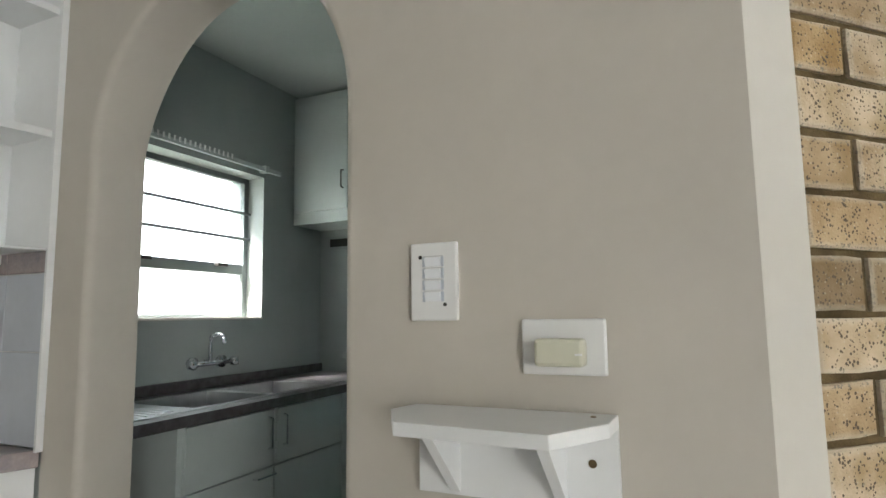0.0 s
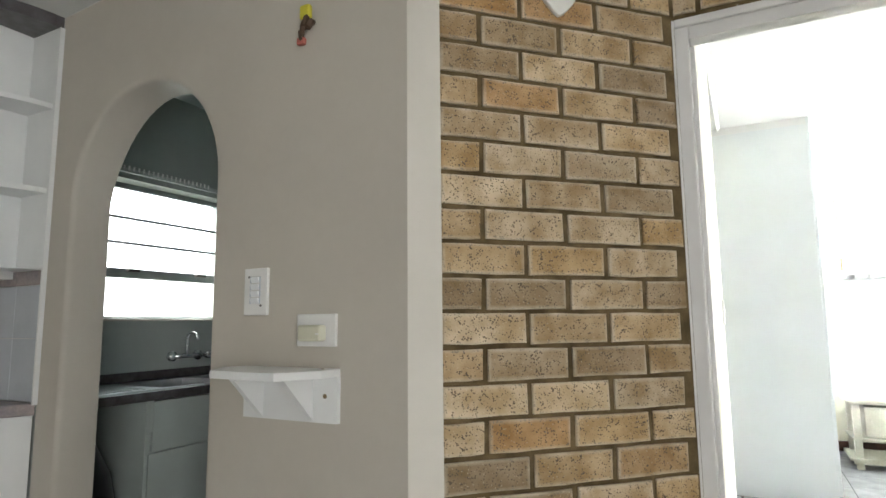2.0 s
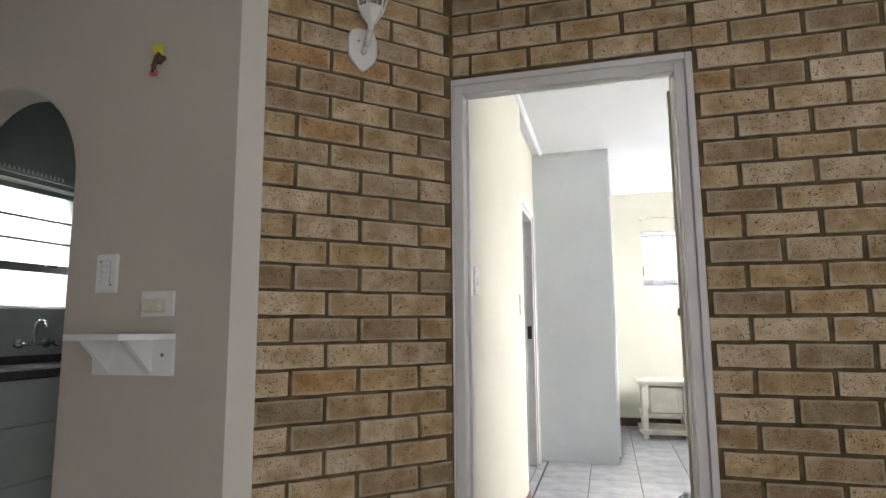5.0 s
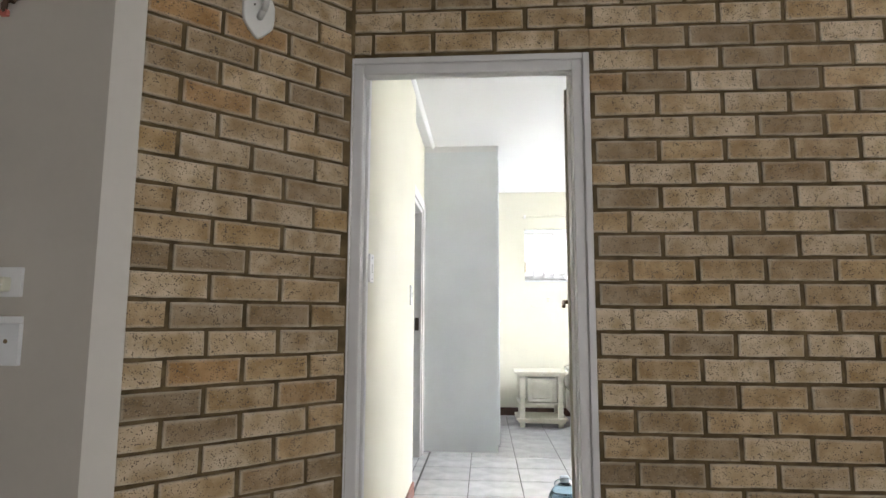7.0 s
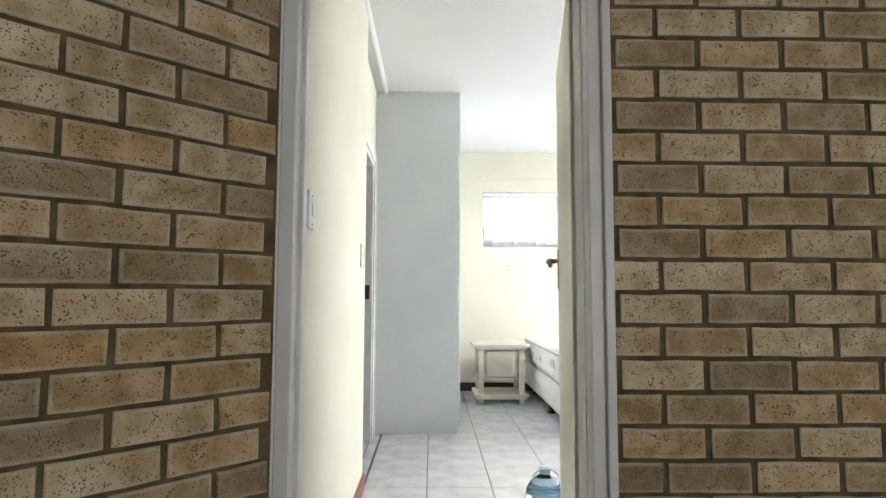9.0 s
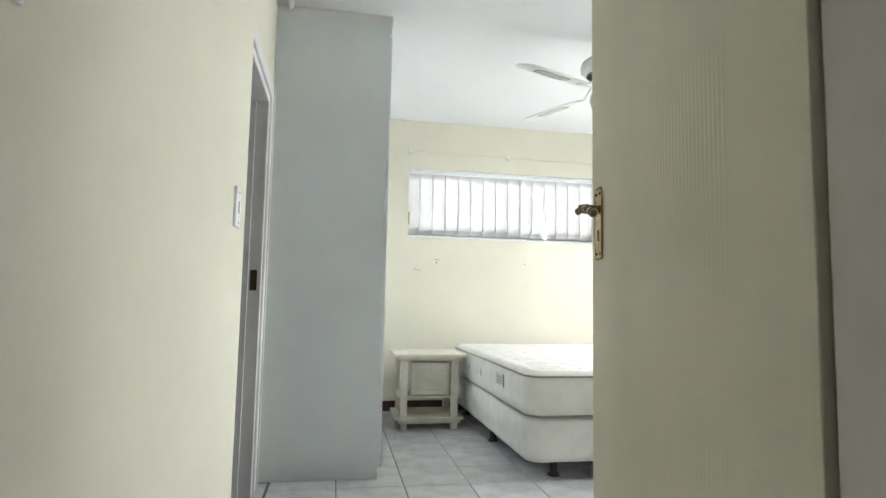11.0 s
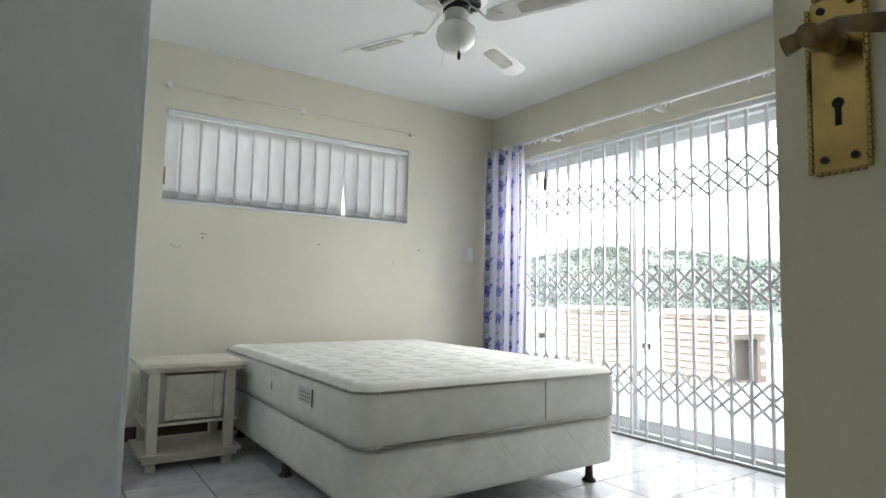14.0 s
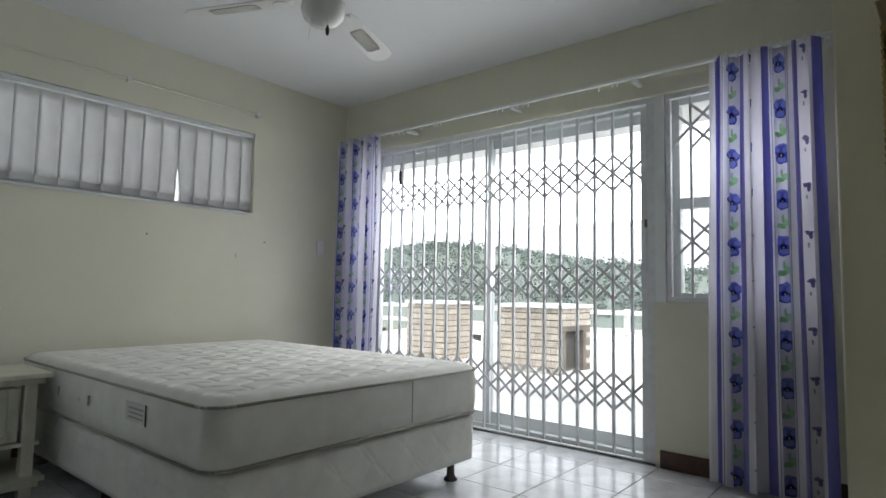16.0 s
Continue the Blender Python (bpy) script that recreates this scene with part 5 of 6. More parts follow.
def far_window():
    t = thing("window_2", (WX0 + WX1) / 2, FAR_Y + 0.15, WZ0, "wide high bedroom window with a pale frame", "window")
    t["kind"] = "structure"
    y = FAR_Y + 0.16
    part("window_frame", block(WX0, WX1, y - 0.02, y + 0.02, WZ0, WZ0 + 0.04, 0.003), MAT_ALU, t)
    part("window_frame", block(WX0, WX1, y - 0.02, y + 0.02, WZ1 - 0.04, WZ1, 0.003), MAT_ALU, t)
    for x in (WX0, (WX0 + WX1) / 2 - 0.02, WX1 - 0.04, WX0 + 1.40):
        part("window_frame", block(x, x + 0.04, y - 0.019, y + 0.019, WZ0 + 0.041, WZ1 - 0.041, 0.003), MAT_ALU, t)
    g = part("pane", block(WX0 + 0.02, WX1 - 0.02, y - 0.003, y + 0.003, WZ0 + 0.02, WZ1 - 0.02), MAT_GLASS, t)
    g.visible_shadow = False
    part("window_sill", block(WX0, WX1, FAR_Y - 0.010, FAR_Y + 0.12, WZ0 - 0.012, WZ0, 0.002), MAT_ALU, t)
    part("window_catch", block(WX0 + 0.002, WX0 + 0.012, FAR_Y + 0.0, FAR_Y + 0.02, 1.68, 1.80, 0.002), MAT_BRASS, t, "small brass window catch")
    b = thing("vertical_blind", (WX0 + WX1) / 2, FAR_Y + 0.01, WZ1, "off-white vertical fabric blind with one vane pushed aside", "blind")
    part("head_rail", block(WX0 + 0.01, WX1 - 0.01, FAR_Y + 0.003, FAR_Y + 0.04, WZ1 - 0.035, WZ1 - 0.004, 0.003), MAT_ALU, b)
    n = 16
    rnd = random.Random(5)
    for k in range(n):
        x = WX0 + 0.045 + k * (WX1 - WX0 - 0.09) / (n - 1)
        ang = radians(16 + rnd.uniform(-4, 4))
        if k == 0:
            ang = radians(30)
        low = WZ0 + 0.012
        kick = 0.0
        if k in (10, 11):
            kick = -0.012 if k == 10 else 0.036
        w = 0.0700
        bm = bmesh.new()
        rows = []
        for z, s in ((WZ1 - 0.04, 0), (WZ1 - 0.12, 0.0), (WZ0 + 0.25, 0.08), (WZ0 + 0.12, 0.55), (low, 1.0)):
            row = []
            for q in range(7):
                f = q / 6 - 0.5
                px = x + w * 2 * f * math.cos(ang) + kick * s
                py = FAR_Y + 0.028 + w * 2 * f * math.sin(ang) * 0.35 + 0.010 * math.cos(f * math.pi)
                row.append(bm.verts.new((px, py, z + (0.012 * rnd.random() if s == 1.0 and q == 0 else 0) + (0.03 * f if k == 11 and s == 1.0 else 0))))
            rows.append(row)
        for r0, r1 in zip(rows, rows[1:]):
            for q in range(6):
                bm.faces.new((r0[q], r0[q + 1], r1[q + 1], r1[q]))
        v = part("vane", bm, MAT_VANE, b, "off-white fabric vane", smooth=True)
        so = v.modifiers.new("thickness", "SOLIDIFY")
        so.thickness = 0.0008
        bm = bmesh.new()
        for q in range(6):
            f0, f1 = q / 6 - 0.5, (q + 1) / 6 - 0.5
            p = [(x + w * 2 * f * math.cos(ang) * 0.96 + kick, FAR_Y + 0.0265 + w * 2 * f * math.sin(ang) * 0.35 + 0.010 * math.cos(f * math.pi)) for f in (f0, f1)]
            bm.faces.new([bm.verts.new(c) for c in ((*p[0], low + 0.012), (*p[1], low + 0.012), (*p[1], low + 0.055), (*p[0], low + 0.055))])
        part("hem_pocket", bm, MAT_VANE, v, "double hem with a weight")
    r = thing("curtain_rail", 2.65, FAR_Y - 0.03, 2.35, "thin cream curtain rail on small brackets over the window", "curtain rail")
    part("rail", rod(bmesh.new(), (1.66, FAR_Y - 0.035, 2.355), (3.64, FAR_Y - 0.035, 2.352), 0.008, 8), MAT_CREAM, r)
    for x in (1.69, 2.63, 3.60):
        part("bracket", block(x - 0.012, x + 0.012, FAR_Y - 0.045, FAR_Y - 0.0005, 2.335, 2.37, 0.003), MAT_PLASTIC, r)


far_window()


def wall_marks():
    t = thing("wall_plug", 2.81, FAR_Y, 1.35, "small dark screw plugs remaining in the cream wall", "wall plugs")
    for x, z in ((1.955, 1.335), (2.808, 1.345), (3.72, 1.355)):
        part("plug", rod(bmesh.new(), (x, FAR_Y - 0.001, z), (x, FAR_Y - 0.004, z), 0.006, 8), MAT_DARK_METAL, t)
    for k in range(9):
        a = radians(190 + 14 * k)
        if k in (3, 6):
            continue
        part("scuff", rod(bmesh.new(), (1.79 + 0.035 * math.cos(a), FAR_Y - 0.001, 1.29 + 0.03 * math.sin(a)), (1.79 + 0.035 * math.cos(a + 0.2), FAR_Y - 0.001, 1.29 + 0.03 * math.sin(a + 0.2)), 0.002, 5), MAT_CABLE, t, "thin scuff mark")
    part("scuff", rod(bmesh.new(), (1.94, FAR_Y - 0.001, 1.365), (1.985, FAR_Y - 0.001, 1.362), 0.002, 5), MAT_CABLE, t, "thin scuff mark")
    part("scuff", rod(bmesh.new(), (3.47, FAR_Y - 0.001, 1.25), (3.475, FAR_Y - 0.001, 1.22), 0.0015, 5), MAT_CABLE, t, "thin scuff mark")


wall_marks()


def water_bottle():
    x, y = 1.615, 2.30
    t = thing("water_bottle", x, y, 0, "large clear blue plastic water bottle standing on floor tiles", "bottle")
    body = [(0.074, 0.0), (0.085, 0.012)]
    for k in range(6):
        body += [(0.0855, 0.022 + k * 0.026), (0.0825, 0.030 + k * 0.026), (0.0855, 0.038 + k * 0.026)]
    body += [(0.086, 0.185), (0.082, 0.205), (0.070, 0.228), (0.048, 0.250), (0.026, 0.264), (0.021, 0.276)]
    part("body", lathe(bmesh.new(), body, (x, y, 0), 32), MAT_WATER, t, smooth=True)
    lab = part("label", lathe(bmesh.new(), [(0.0868, 0.075), (0.0868, 0.165)], (x, y, 0), 32), MAT_WATER, t, "printed blue label")
    for k in range(7):
        a = radians(200 + k * 17)
        cx, cy = x + 0.0875 * math.cos(a), y + 0.0875 * math.sin(a)
        part("print", block(cx - 0.006, cx + 0.006, cy - 0.003, cy + 0.003, 0.100 + 0.010 * (k % 2), 0.150 - 0.006 * (k % 3)), MAT_BLUE_LABEL, lab)
    part("cap", lathe(bmesh.new(), [(0.024, 0.272), (0.025, 0.276), (0.025, 0.296), (0.021, 0.301)], (x, y, 0), 24), MAT_CAP, t, smooth=True)
    pts = [(x + 0.056 * math.cos(a), y - 0.022, 0.262 + 0.034 * math.sin(a)) for a in [k * math.pi / 10 for k in range(11)]]
    part("carry_loop", tube(bmesh.new(), pts, 0.003, 6), MAT_CAP, t)


water_bottle()


def cloth(bm, uvl, path, z_top, z_bot, rows=34, flare=0.0, sway=0.0, u0=0.0):
    """Hangs a pleated cloth along a plan path; the cloth coordinate follows the pleats."""
    u = [u0]
    for a, c in zip(path, path[1:]):
        u.append(u[-1] + math.hypot(c[0] - a[0], c[1] - a[1]))
    mid = (sum(p[0] for p in path) / len(path), sum(p[1] for p in path) / len(path))
    grid = []
    for r in range(rows + 1):
        f = r / rows
        z = z_top + (z_bot - z_top) * f
        amp = 0.72 + 0.45 * min(1, f * 2.0)
        pinch = 0.016 * math.exp(-f / 0.07)
        row = []
        for i, p in enumerate(path):
            base = path_mid[i]
            x = base[0] + (p[0] - base[0]) * amp + 0.006 * math.sin(7 * f + i * 0.13) + pinch * math.sin(i * 1.35)
            yy = base[1] + (p[1] - base[1]) * amp
            yy = mid[1] + (yy - mid[1]) * (1 + flare * f) + sway * f
            row.append(bm.verts.new((x, yy, z + 0.010 * math.sin(i * 0.21) * (1 if r == 0 else 0.3))))
        grid.append(row)
    for r in range(rows):
        for i in range(len(path) - 1):
            f = bm.faces.new((grid[r][i], grid[r][i + 1], grid[r + 1][i + 1], grid[r + 1][i]))
            f.smooth = True
            for lp, (rr, ii) in zip(f.loops, ((r, i), (r, i + 1), (r + 1, i + 1), (r + 1, i))):
                lp[uvl].uv = (u[ii], z_top + (z_bot - z_top) * rr / rows)


path_mid = []


def curtain(name, x, y0, y1, z_top, z_bot, folds, depth, label, seed, flare=0.0, sway=0.0, u0=0.0):
    global path_mid
    rnd = random.Random(seed)
    n = folds * 16
    path, path_mid = [], []
    phases = [rnd.uniform(0.6, 1.3) for _ in range(folds + 1)]
    for i in range(n + 1):
        f = i / n
        k = min(folds - 1, int(f * folds))
        a = depth * phases[k]
        yy = y0 + (y1 - y0) * f
        path.append((x + a * (math.sin(f * folds * math.tau) + 0.24 * math.sin(f * folds * math.tau * 2.3 + seed)), yy + 0.014 * math.sin(f * folds * math.tau * 2 + seed)))
        path_mid.append((x, yy))
    bm = bmesh.new()
    uvl = bm.loops.layers.uv.new("cloth")
    cloth(bm, uvl, path, z_top, z_bot, flare=flare, sway=sway, u0=u0)
    t = thing(name, x, (y0 + y1) / 2, z_bot, label, "curtain", "curtains on the sliding door")
    c = part("panel", bm, MAT_CURTAIN, t)
    so = c.modifiers.new("thickness", "SOLIDIFY")
    so.thickness = 0.0012
    for k in range(folds * 2):
        yy = y0 + (y1 - y0) * (k + 0.5) / (folds * 2)
        part("heading_hook", block(x - 0.004, x + 0.004, yy - 0.004, yy + 0.004, z_top - 0.01, z_top + 0.028), MAT_PLASTIC, t)
    return t


curtain("curtain", 4.39, 6.07, 5.53, 2.285, 0.03, 6, 0.040, "bunched white curtain with violet-blue stripes and pansies by the room corner", 3)
curtain("curtain", 4.38, 2.955, 2.435, 2.275, 0.02, 5, 0.030, "gathered white curtain with violet-blue stripes and pansies over the side window", 8, flare=0.10, u0=-0.02)


def curtain_track():
    t = thing("curtain_track", 4.42, 4.2, 2.33, "twin white curtain track with empty gliders above the sliding door", "curtain rail")
    part("track", block(4.405, 4.43, 2.38, 6.08, 2.285, 2.302, 0.003), MAT_PLASTIC, t)
    part("track", block(4.44, 4.46, 2.38, 6.08, 2.295, 2.308, 0.003), MAT_PLASTIC, t)
    for y in (2.42, 3.40, 4.26, 5.25):
        part("bracket", block(4.41, WALL_X - 0.0005, y - 0.015, y + 0.015, 2.262, 2.2845, 0.003), MAT_PLASTIC, t)
    rnd = random.Random(2)
    for y in [3.5, 3.53, 3.62, 4.13, 4.17, 4.21, 4.34, 4.38, 4.9, 4.94, 4.97, 5.1, 5.3, 5.34, 5.42, 5.5]:
        part("glider", box(bmesh.new(), 4.410, 4.420, y, y + 0.008, 2.258 + rnd.uniform(-0.003, 0.003), 2.2845), MAT_PLASTIC, t)


curtain_track()


def door_strap():
    """A short dark strap hanging from the head of the fixed leaf, and the thread tied on the curtain beside it."""
    t = thing("hanging_strap", 4.655, 5.545, 1.93, "short dark strap hanging from the head of the sliding door", "strap")
    part("loop", tube(bmesh.new(), [(4.655, 5.545, 2.09), (4.650, 5.540, 2.05), (4.650, 5.548, 2.02)], 0.005), MAT_DARK_METAL, t)
    part("strap", block(4.646, 4.654, 5.528, 5.562, 1.90, 2.02, 0.003), MAT_DARK_METAL, t)
    t = thing("thread", 4.34, 5.53, 2.0, "green thread tied round the curtain edge", "thread")
    part("strand", tube(bmesh.new(), [(4.345, 5.505, 2.02), (4.335, 5.52, 2.0), (4.34, 5.54, 2.01), (4.342, 5.525, 1.985)], 0.003), MAT_THREAD, t)


def sliding_door():
    t = thing("door_3", GATE_X + 0.1, (DY0 + DY1) / 2, 0, "white aluminium sliding patio door with two glass leaves", "sliding door")
    t["kind"] = "structure"
    x = GATE_X + 0.09
    part("frame", block(x - 0.05, x + 0.05, DY0, DY0 + 0.045, 0.0, DTOP, 0.003), MAT_ALU, t)
    part("frame", block(x - 0.05, x + 0.05, DY1 - 0.045, DY1, 0.0, DTOP, 0.003), MAT_ALU, t)
    part("frame", block(x - 0.05, x + 0.05, DY0 + 0.046, DY1 - 0.046, DTOP - 0.05, DTOP, 0.003), MAT_ALU, t)
    part("track", block(x - 0.05, x + 0.05, DY0 + 0.046, DY1 - 0.046, 0.0, 0.03, 0.003), MAT_ALU, t)
    for ya, yb, dx, nm in ((DY0 + 0.047, 4.655, 0.02, "sliding_leaf"), (4.60, DY1 - 0.047, -0.012, "fixed_leaf")):
        lf = part(nm, box(box(box(box(bmesh.new(), x + dx - 0.014, x + dx + 0.014, ya, ya + 0.055, 0.03, DTOP - 0.051),
                  x + dx - 0.014, x + dx + 0.014, yb - 0.055, yb, 0.03, DTOP - 0.051),
                  x + dx - 0.014, x + dx + 0.014, ya + 0.055, yb - 0.055, 0.03, 0.11),
                  x + dx - 0.014, x + dx + 0.014, ya + 0.055, yb - 0.055, DTOP - 0.115, DTOP - 0.051), MAT_ALU, t, "white aluminium leaf")
        g = part("pane", block(x + dx - 0.003, x + dx + 0.003, ya + 0.05, yb - 0.05, 0.105, DTOP - 0.11), MAT_GLASS, lf)
        g.visible_shadow = False
    w = thing("window_3", x, (SY0 + SY1) / 2, SZ0, "white aluminium side window with a cross rail", "window")
    w["kind"] = "structure"
    for args in ((SY0, SY0 + 0.05, SZ0, SZ1), (SY1 - 0.06, SY1, SZ0, SZ1), (SY0 + 0.051, SY1 - 0.061, SZ0, SZ0 + 0.055), (SY0 + 0.051, SY1 - 0.061, SZ1 - 0.055, SZ1), (SY0 + 0.051, SY1 - 0.061, 1.51, 1.575)):
        part("window_frame", block(x - 0.04, x + 0.03, args[0], args[1], args[2], args[3], 0.003), MAT_ALU, w)
    g = part("pane", block(x - 0.003, x + 0.003, SY0 + 0.04, SY1 - 0.05, SZ0 + 0.05, SZ1 - 0.05), MAT_GLASS, w)
    g.visible_shadow = False
    structure("trim_mullion", block(WALL_X + 0.03, WALL_X + 0.2, SY1, DY0, SZ0, DTOP, 0.0), MAT_ALU, "white aluminium post between door and side window")
    structure("trim_pier", block(WALL_X + 0.001, WALL_X + 0.22, SY1 + 0.0, DY0, 0, SZ0 - 0.001, 0.0), MAT_CREAM, "cream plastered pier beside the sliding door")


def lattice(parent, x, ys, z_mid, rise, r, y_min, y_max):
    """Flat crossed strips pinned at every upright: each strip spans two bays."""
    for s in (1, -1):
        for i in range(-1, len(ys) - 1):
            ya = ys[i] if i >= 0 else ys[0] - (ys[1] - ys[0])
            j = i + 2
            yb = ys[j] if j < len(ys) else ys[-1] + (ys[1] - ys[0])
            za, zb = z_mid + s * rise, z_mid - s * rise
            for lim, hi in ((y_min, False), (y_max, True)):
                if (not hi and ya < lim) or (hi and yb > lim):
                    f = (lim - ya) / (yb - ya)
                    if not hi:
                        ya, za = lim, za + (zb - za) * f
                    else:
                        yb, zb = lim, za + (zb - za) * f
            ang = math.atan2(zb - za, yb - ya)
            ln = math.hypot(yb - ya, zb - za)
            m = Matrix.Translation((x + s * 0.0045, (ya + yb) / 2, (za + zb) / 2)) @ Matrix.Rotation(ang, 4, "X")
            part("lattice_strip", box(bmesh.new(), -0.002, 0.002, -ln / 2, ln / 2, -r, r, m), MAT_GATE, parent)


def security_gate():
    t = thing("security_gate", GATE_X, 4.6, 0, "white folding steel security gate drawn across the sliding door", "security gate")
    x = GATE_X - 0.01
    gap = 0.1232
    ys = [3.484 + k * gap for k in range(20)]
    ys = [y for y in ys if y < DY1 - 0.04]
    part("lock_stile", block(x - 0.028, x + 0.022, DY0 - 0.045, 3.380, 0.012, DTOP - 0.035, 0.003), MAT_GATE, t)
    part("lock_stile", block(x - 0.020, x + 0.022, 3.382, 3.420, 0.012, DTOP - 0.06, 0.003), MAT_GATE, t)
    part("lock", block(x - 0.036, x - 0.0205, 3.378, 3.395, 1.40, 1.45, 0.004), MAT_BRONZE, t, "small bronze gate lock")
    part("top_track", block(x - 0.028, x + 0.022, DY0 - 0.045, DY1, DTOP - 0.034, DTOP + 0.02, 0.003), MAT_ALU, t)
    part("bottom_track", block(x - 0.016, x + 0.016, DY0 - 0.0, DY1, 0.0, 0.010, 0.002), MAT_ALU, t)
    for y in ys:
        u = part("upright", block(x - 0.011, x + 0.011, y - 0.0085, y + 0.0085, 0.014, DTOP - 0.038, 0.002, 1), MAT_GATE, t)
        bm = bmesh.new()
        for z in (0.70, 1.42, 1.075, 1.767, 0.392):
            rod(bm, (x - 0.0115, y, z), (x - 0.0135, y, z), 0.0035, 6)
        part("rivet", bm, MAT_DARK_METAL, u)
    for z in (1.767, 1.075, 0.392):
        lattice(t, x, ys, z, 0.113, 0.0085, 3.41, DY1 - 0.01)
    s = thing("window_gate", GATE_X, 2.9, SZ0, "white fixed lattice grille over the side window", "security gate")
    for args in ((SY0, SY0 + 0.03, SZ0 + 0.031, SZ1 - 0.031), (SY1 - 0.032, SY1 - 0.002, SZ0 + 0.031, SZ1 - 0.031), (SY0, SY1 - 0.002, SZ0, SZ0 + 0.03), (SY0, SY1 - 0.002, SZ1 - 0.03, SZ1)):
        part("frame", block(x - 0.02, x + 0.012, args[0], args[1], args[2], args[3], 0.003), MAT_GATE, s)
    yy = [SY1 - 0.145 - k * 0.135 for k in range(4)]
    for y in yy:
        part("upright", block(x - 0.010, x + 0.010, y - 0.0075, y + 0.0075, SZ0 + 0.031, SZ1 - 0.031, 0.002, 1), MAT_GATE, s)
    for z in (1.99, 1.31):
        lattice(s, x, yy[::-1], z, 0.13, 0.0085, SY0 + 0.031, SY1 - 0.033)


sliding_door(), security_gate(), door_strap()

# ---- outdoors: balcony, braai, railing, roofs, hill ----
structure("ground", block(-60, 300, -200, 300, -4.2, -4.0), MAT_GROUND, "dry green ground below the balcony")
structure("pavement", block(WALL_X + 0.22, 10.6, 1.0, 14.0, -0.35, -0.05), MAT_BALCONY, "pale tiled balcony floor in glaring daylight")
structure("roof_eave", block(4.75, 5.95, -2, 12, 2.40, 2.56), MAT_ROOF, "white boarded eave over the balcony")


def braai():
    x0, x1, y0, y1, zt = 7.80, 8.75, 5.72, 6.62, 0.80
    t = thing("brick_barbecue", (x0 + x1) / 2, (y0 + y1) / 2, -0.05, "buff brick barbecue with a white coping and a dark side opening", "barbecue")
    bm = box(bmesh.new(), x0 + 0.006, x1, y0 + 0.12, y1 - 0.006, -0.05, zt)
    box(bm, x0 + 0.006, x0 + 0.22, y0 + 0.006, y0 + 0.12, -0.05, zt)
    box(bm, x1 - 0.22, x1, y0 + 0.006, y0 + 0.12, -0.05, zt)
    box(bm, x0 + 0.22, x1 - 0.22, y0 + 0.006, y0 + 0.12, 0.50, zt)
    part("body", bm, MAT_MORTAR_OUT, t)
    part("coping", block(x0 - 0.03, x1 + 0.03, y0 - 0.03, y1 + 0.03, zt, zt + 0.05, 0.005), MAT_ROOF, t)
    # dark sheet standing in for the shade inside the hollow
    part("opening", block(x0 + 0.221, x1 - 0.221, y0 + 0.105, y0 + 0.119, 0.0, 0.499), MAT_DARK_METAL, t)
    bricks_on(t, x0, y0, y1, -0.05, zt, "x")
    bricks_on(t, y0, x0, x1, -0.05, zt, "y", hole=(x0 + 0.22, x1 - 0.22, 0.50))
    x0, y0, y1 = 8.0, 7.68, 8.55
    t = thing("brick_planter", (x0 + 0.3), (y0 + y1) / 2, -0.05, "low buff brick pier wall with a white coping on the balcony", "wall")
    part("body", box(bmesh.new(), x0 + 0.006, x0 + 0.6, y0 + 0.006, y1, -0.05, zt), MAT_MORTAR_OUT, t)
    part("coping", block(x0 - 0.03, x0 + 0.63, y0 - 0.03, y1 + 0.03, zt, zt + 0.05, 0.005), MAT_ROOF, t)
    bricks_on(t, x0, y0, y1, -0.05, zt, "x")
    bricks_on(t, y0, x0, x0 + 0.6, -0.05, zt, "y")


def bricks_on(parent, face, a, c, z0, z1, axis, hole=None):
    row, z = 0, z0
    while z < z1 - 0.04:
        p = a - (0.115 if row % 2 else 0)
        while p < c - 0.02:
            lo, hi = max(a, p) + 0.005, min(c, p + BRICK) - 0.005
            top = min(z + 0.0755, z1 - 0.002)
            if hi - lo > 0.03 and not (hole and hi > hole[0] and lo < hole[1] and z < hole[2]):
                if axis == "x":
                    bm = box(bmesh.new(), face, face + 0.02, lo, hi, z + 0.004, top)
                else:
                    bm = box(bmesh.new(), lo, hi, face, face + 0.02, z + 0.004, top)
                part("brick", bm, MAT_BRICK_OUT, parent)
            p += BRICK
        z += COURSE
        row += 1


MAT_MORTAR_OUT = material("grey_brown_weathered_mortar", (0.15, 0.13, 0.11), 0.95, vary=0.2, fine=150, bump=0.4)
braai()


def railing():
    t = thing("balcony_railing", 10.3, 8, -0.05, "white painted balcony railing with horizontal rails", "railing")
    for z in (0.66, 0.36):
        part("rail", block(10.26, 10.30, 3.0, 14.0, z, z + 0.075, 0.004), MAT_ROOF, t)
    for k in range(9):
        y = 3.1 + k * 1.35
        part("post", block(10.31, 10.39, y, y + 0.08, -0.05, 0.76, 0.004), MAT_ROOF, t)


railing()


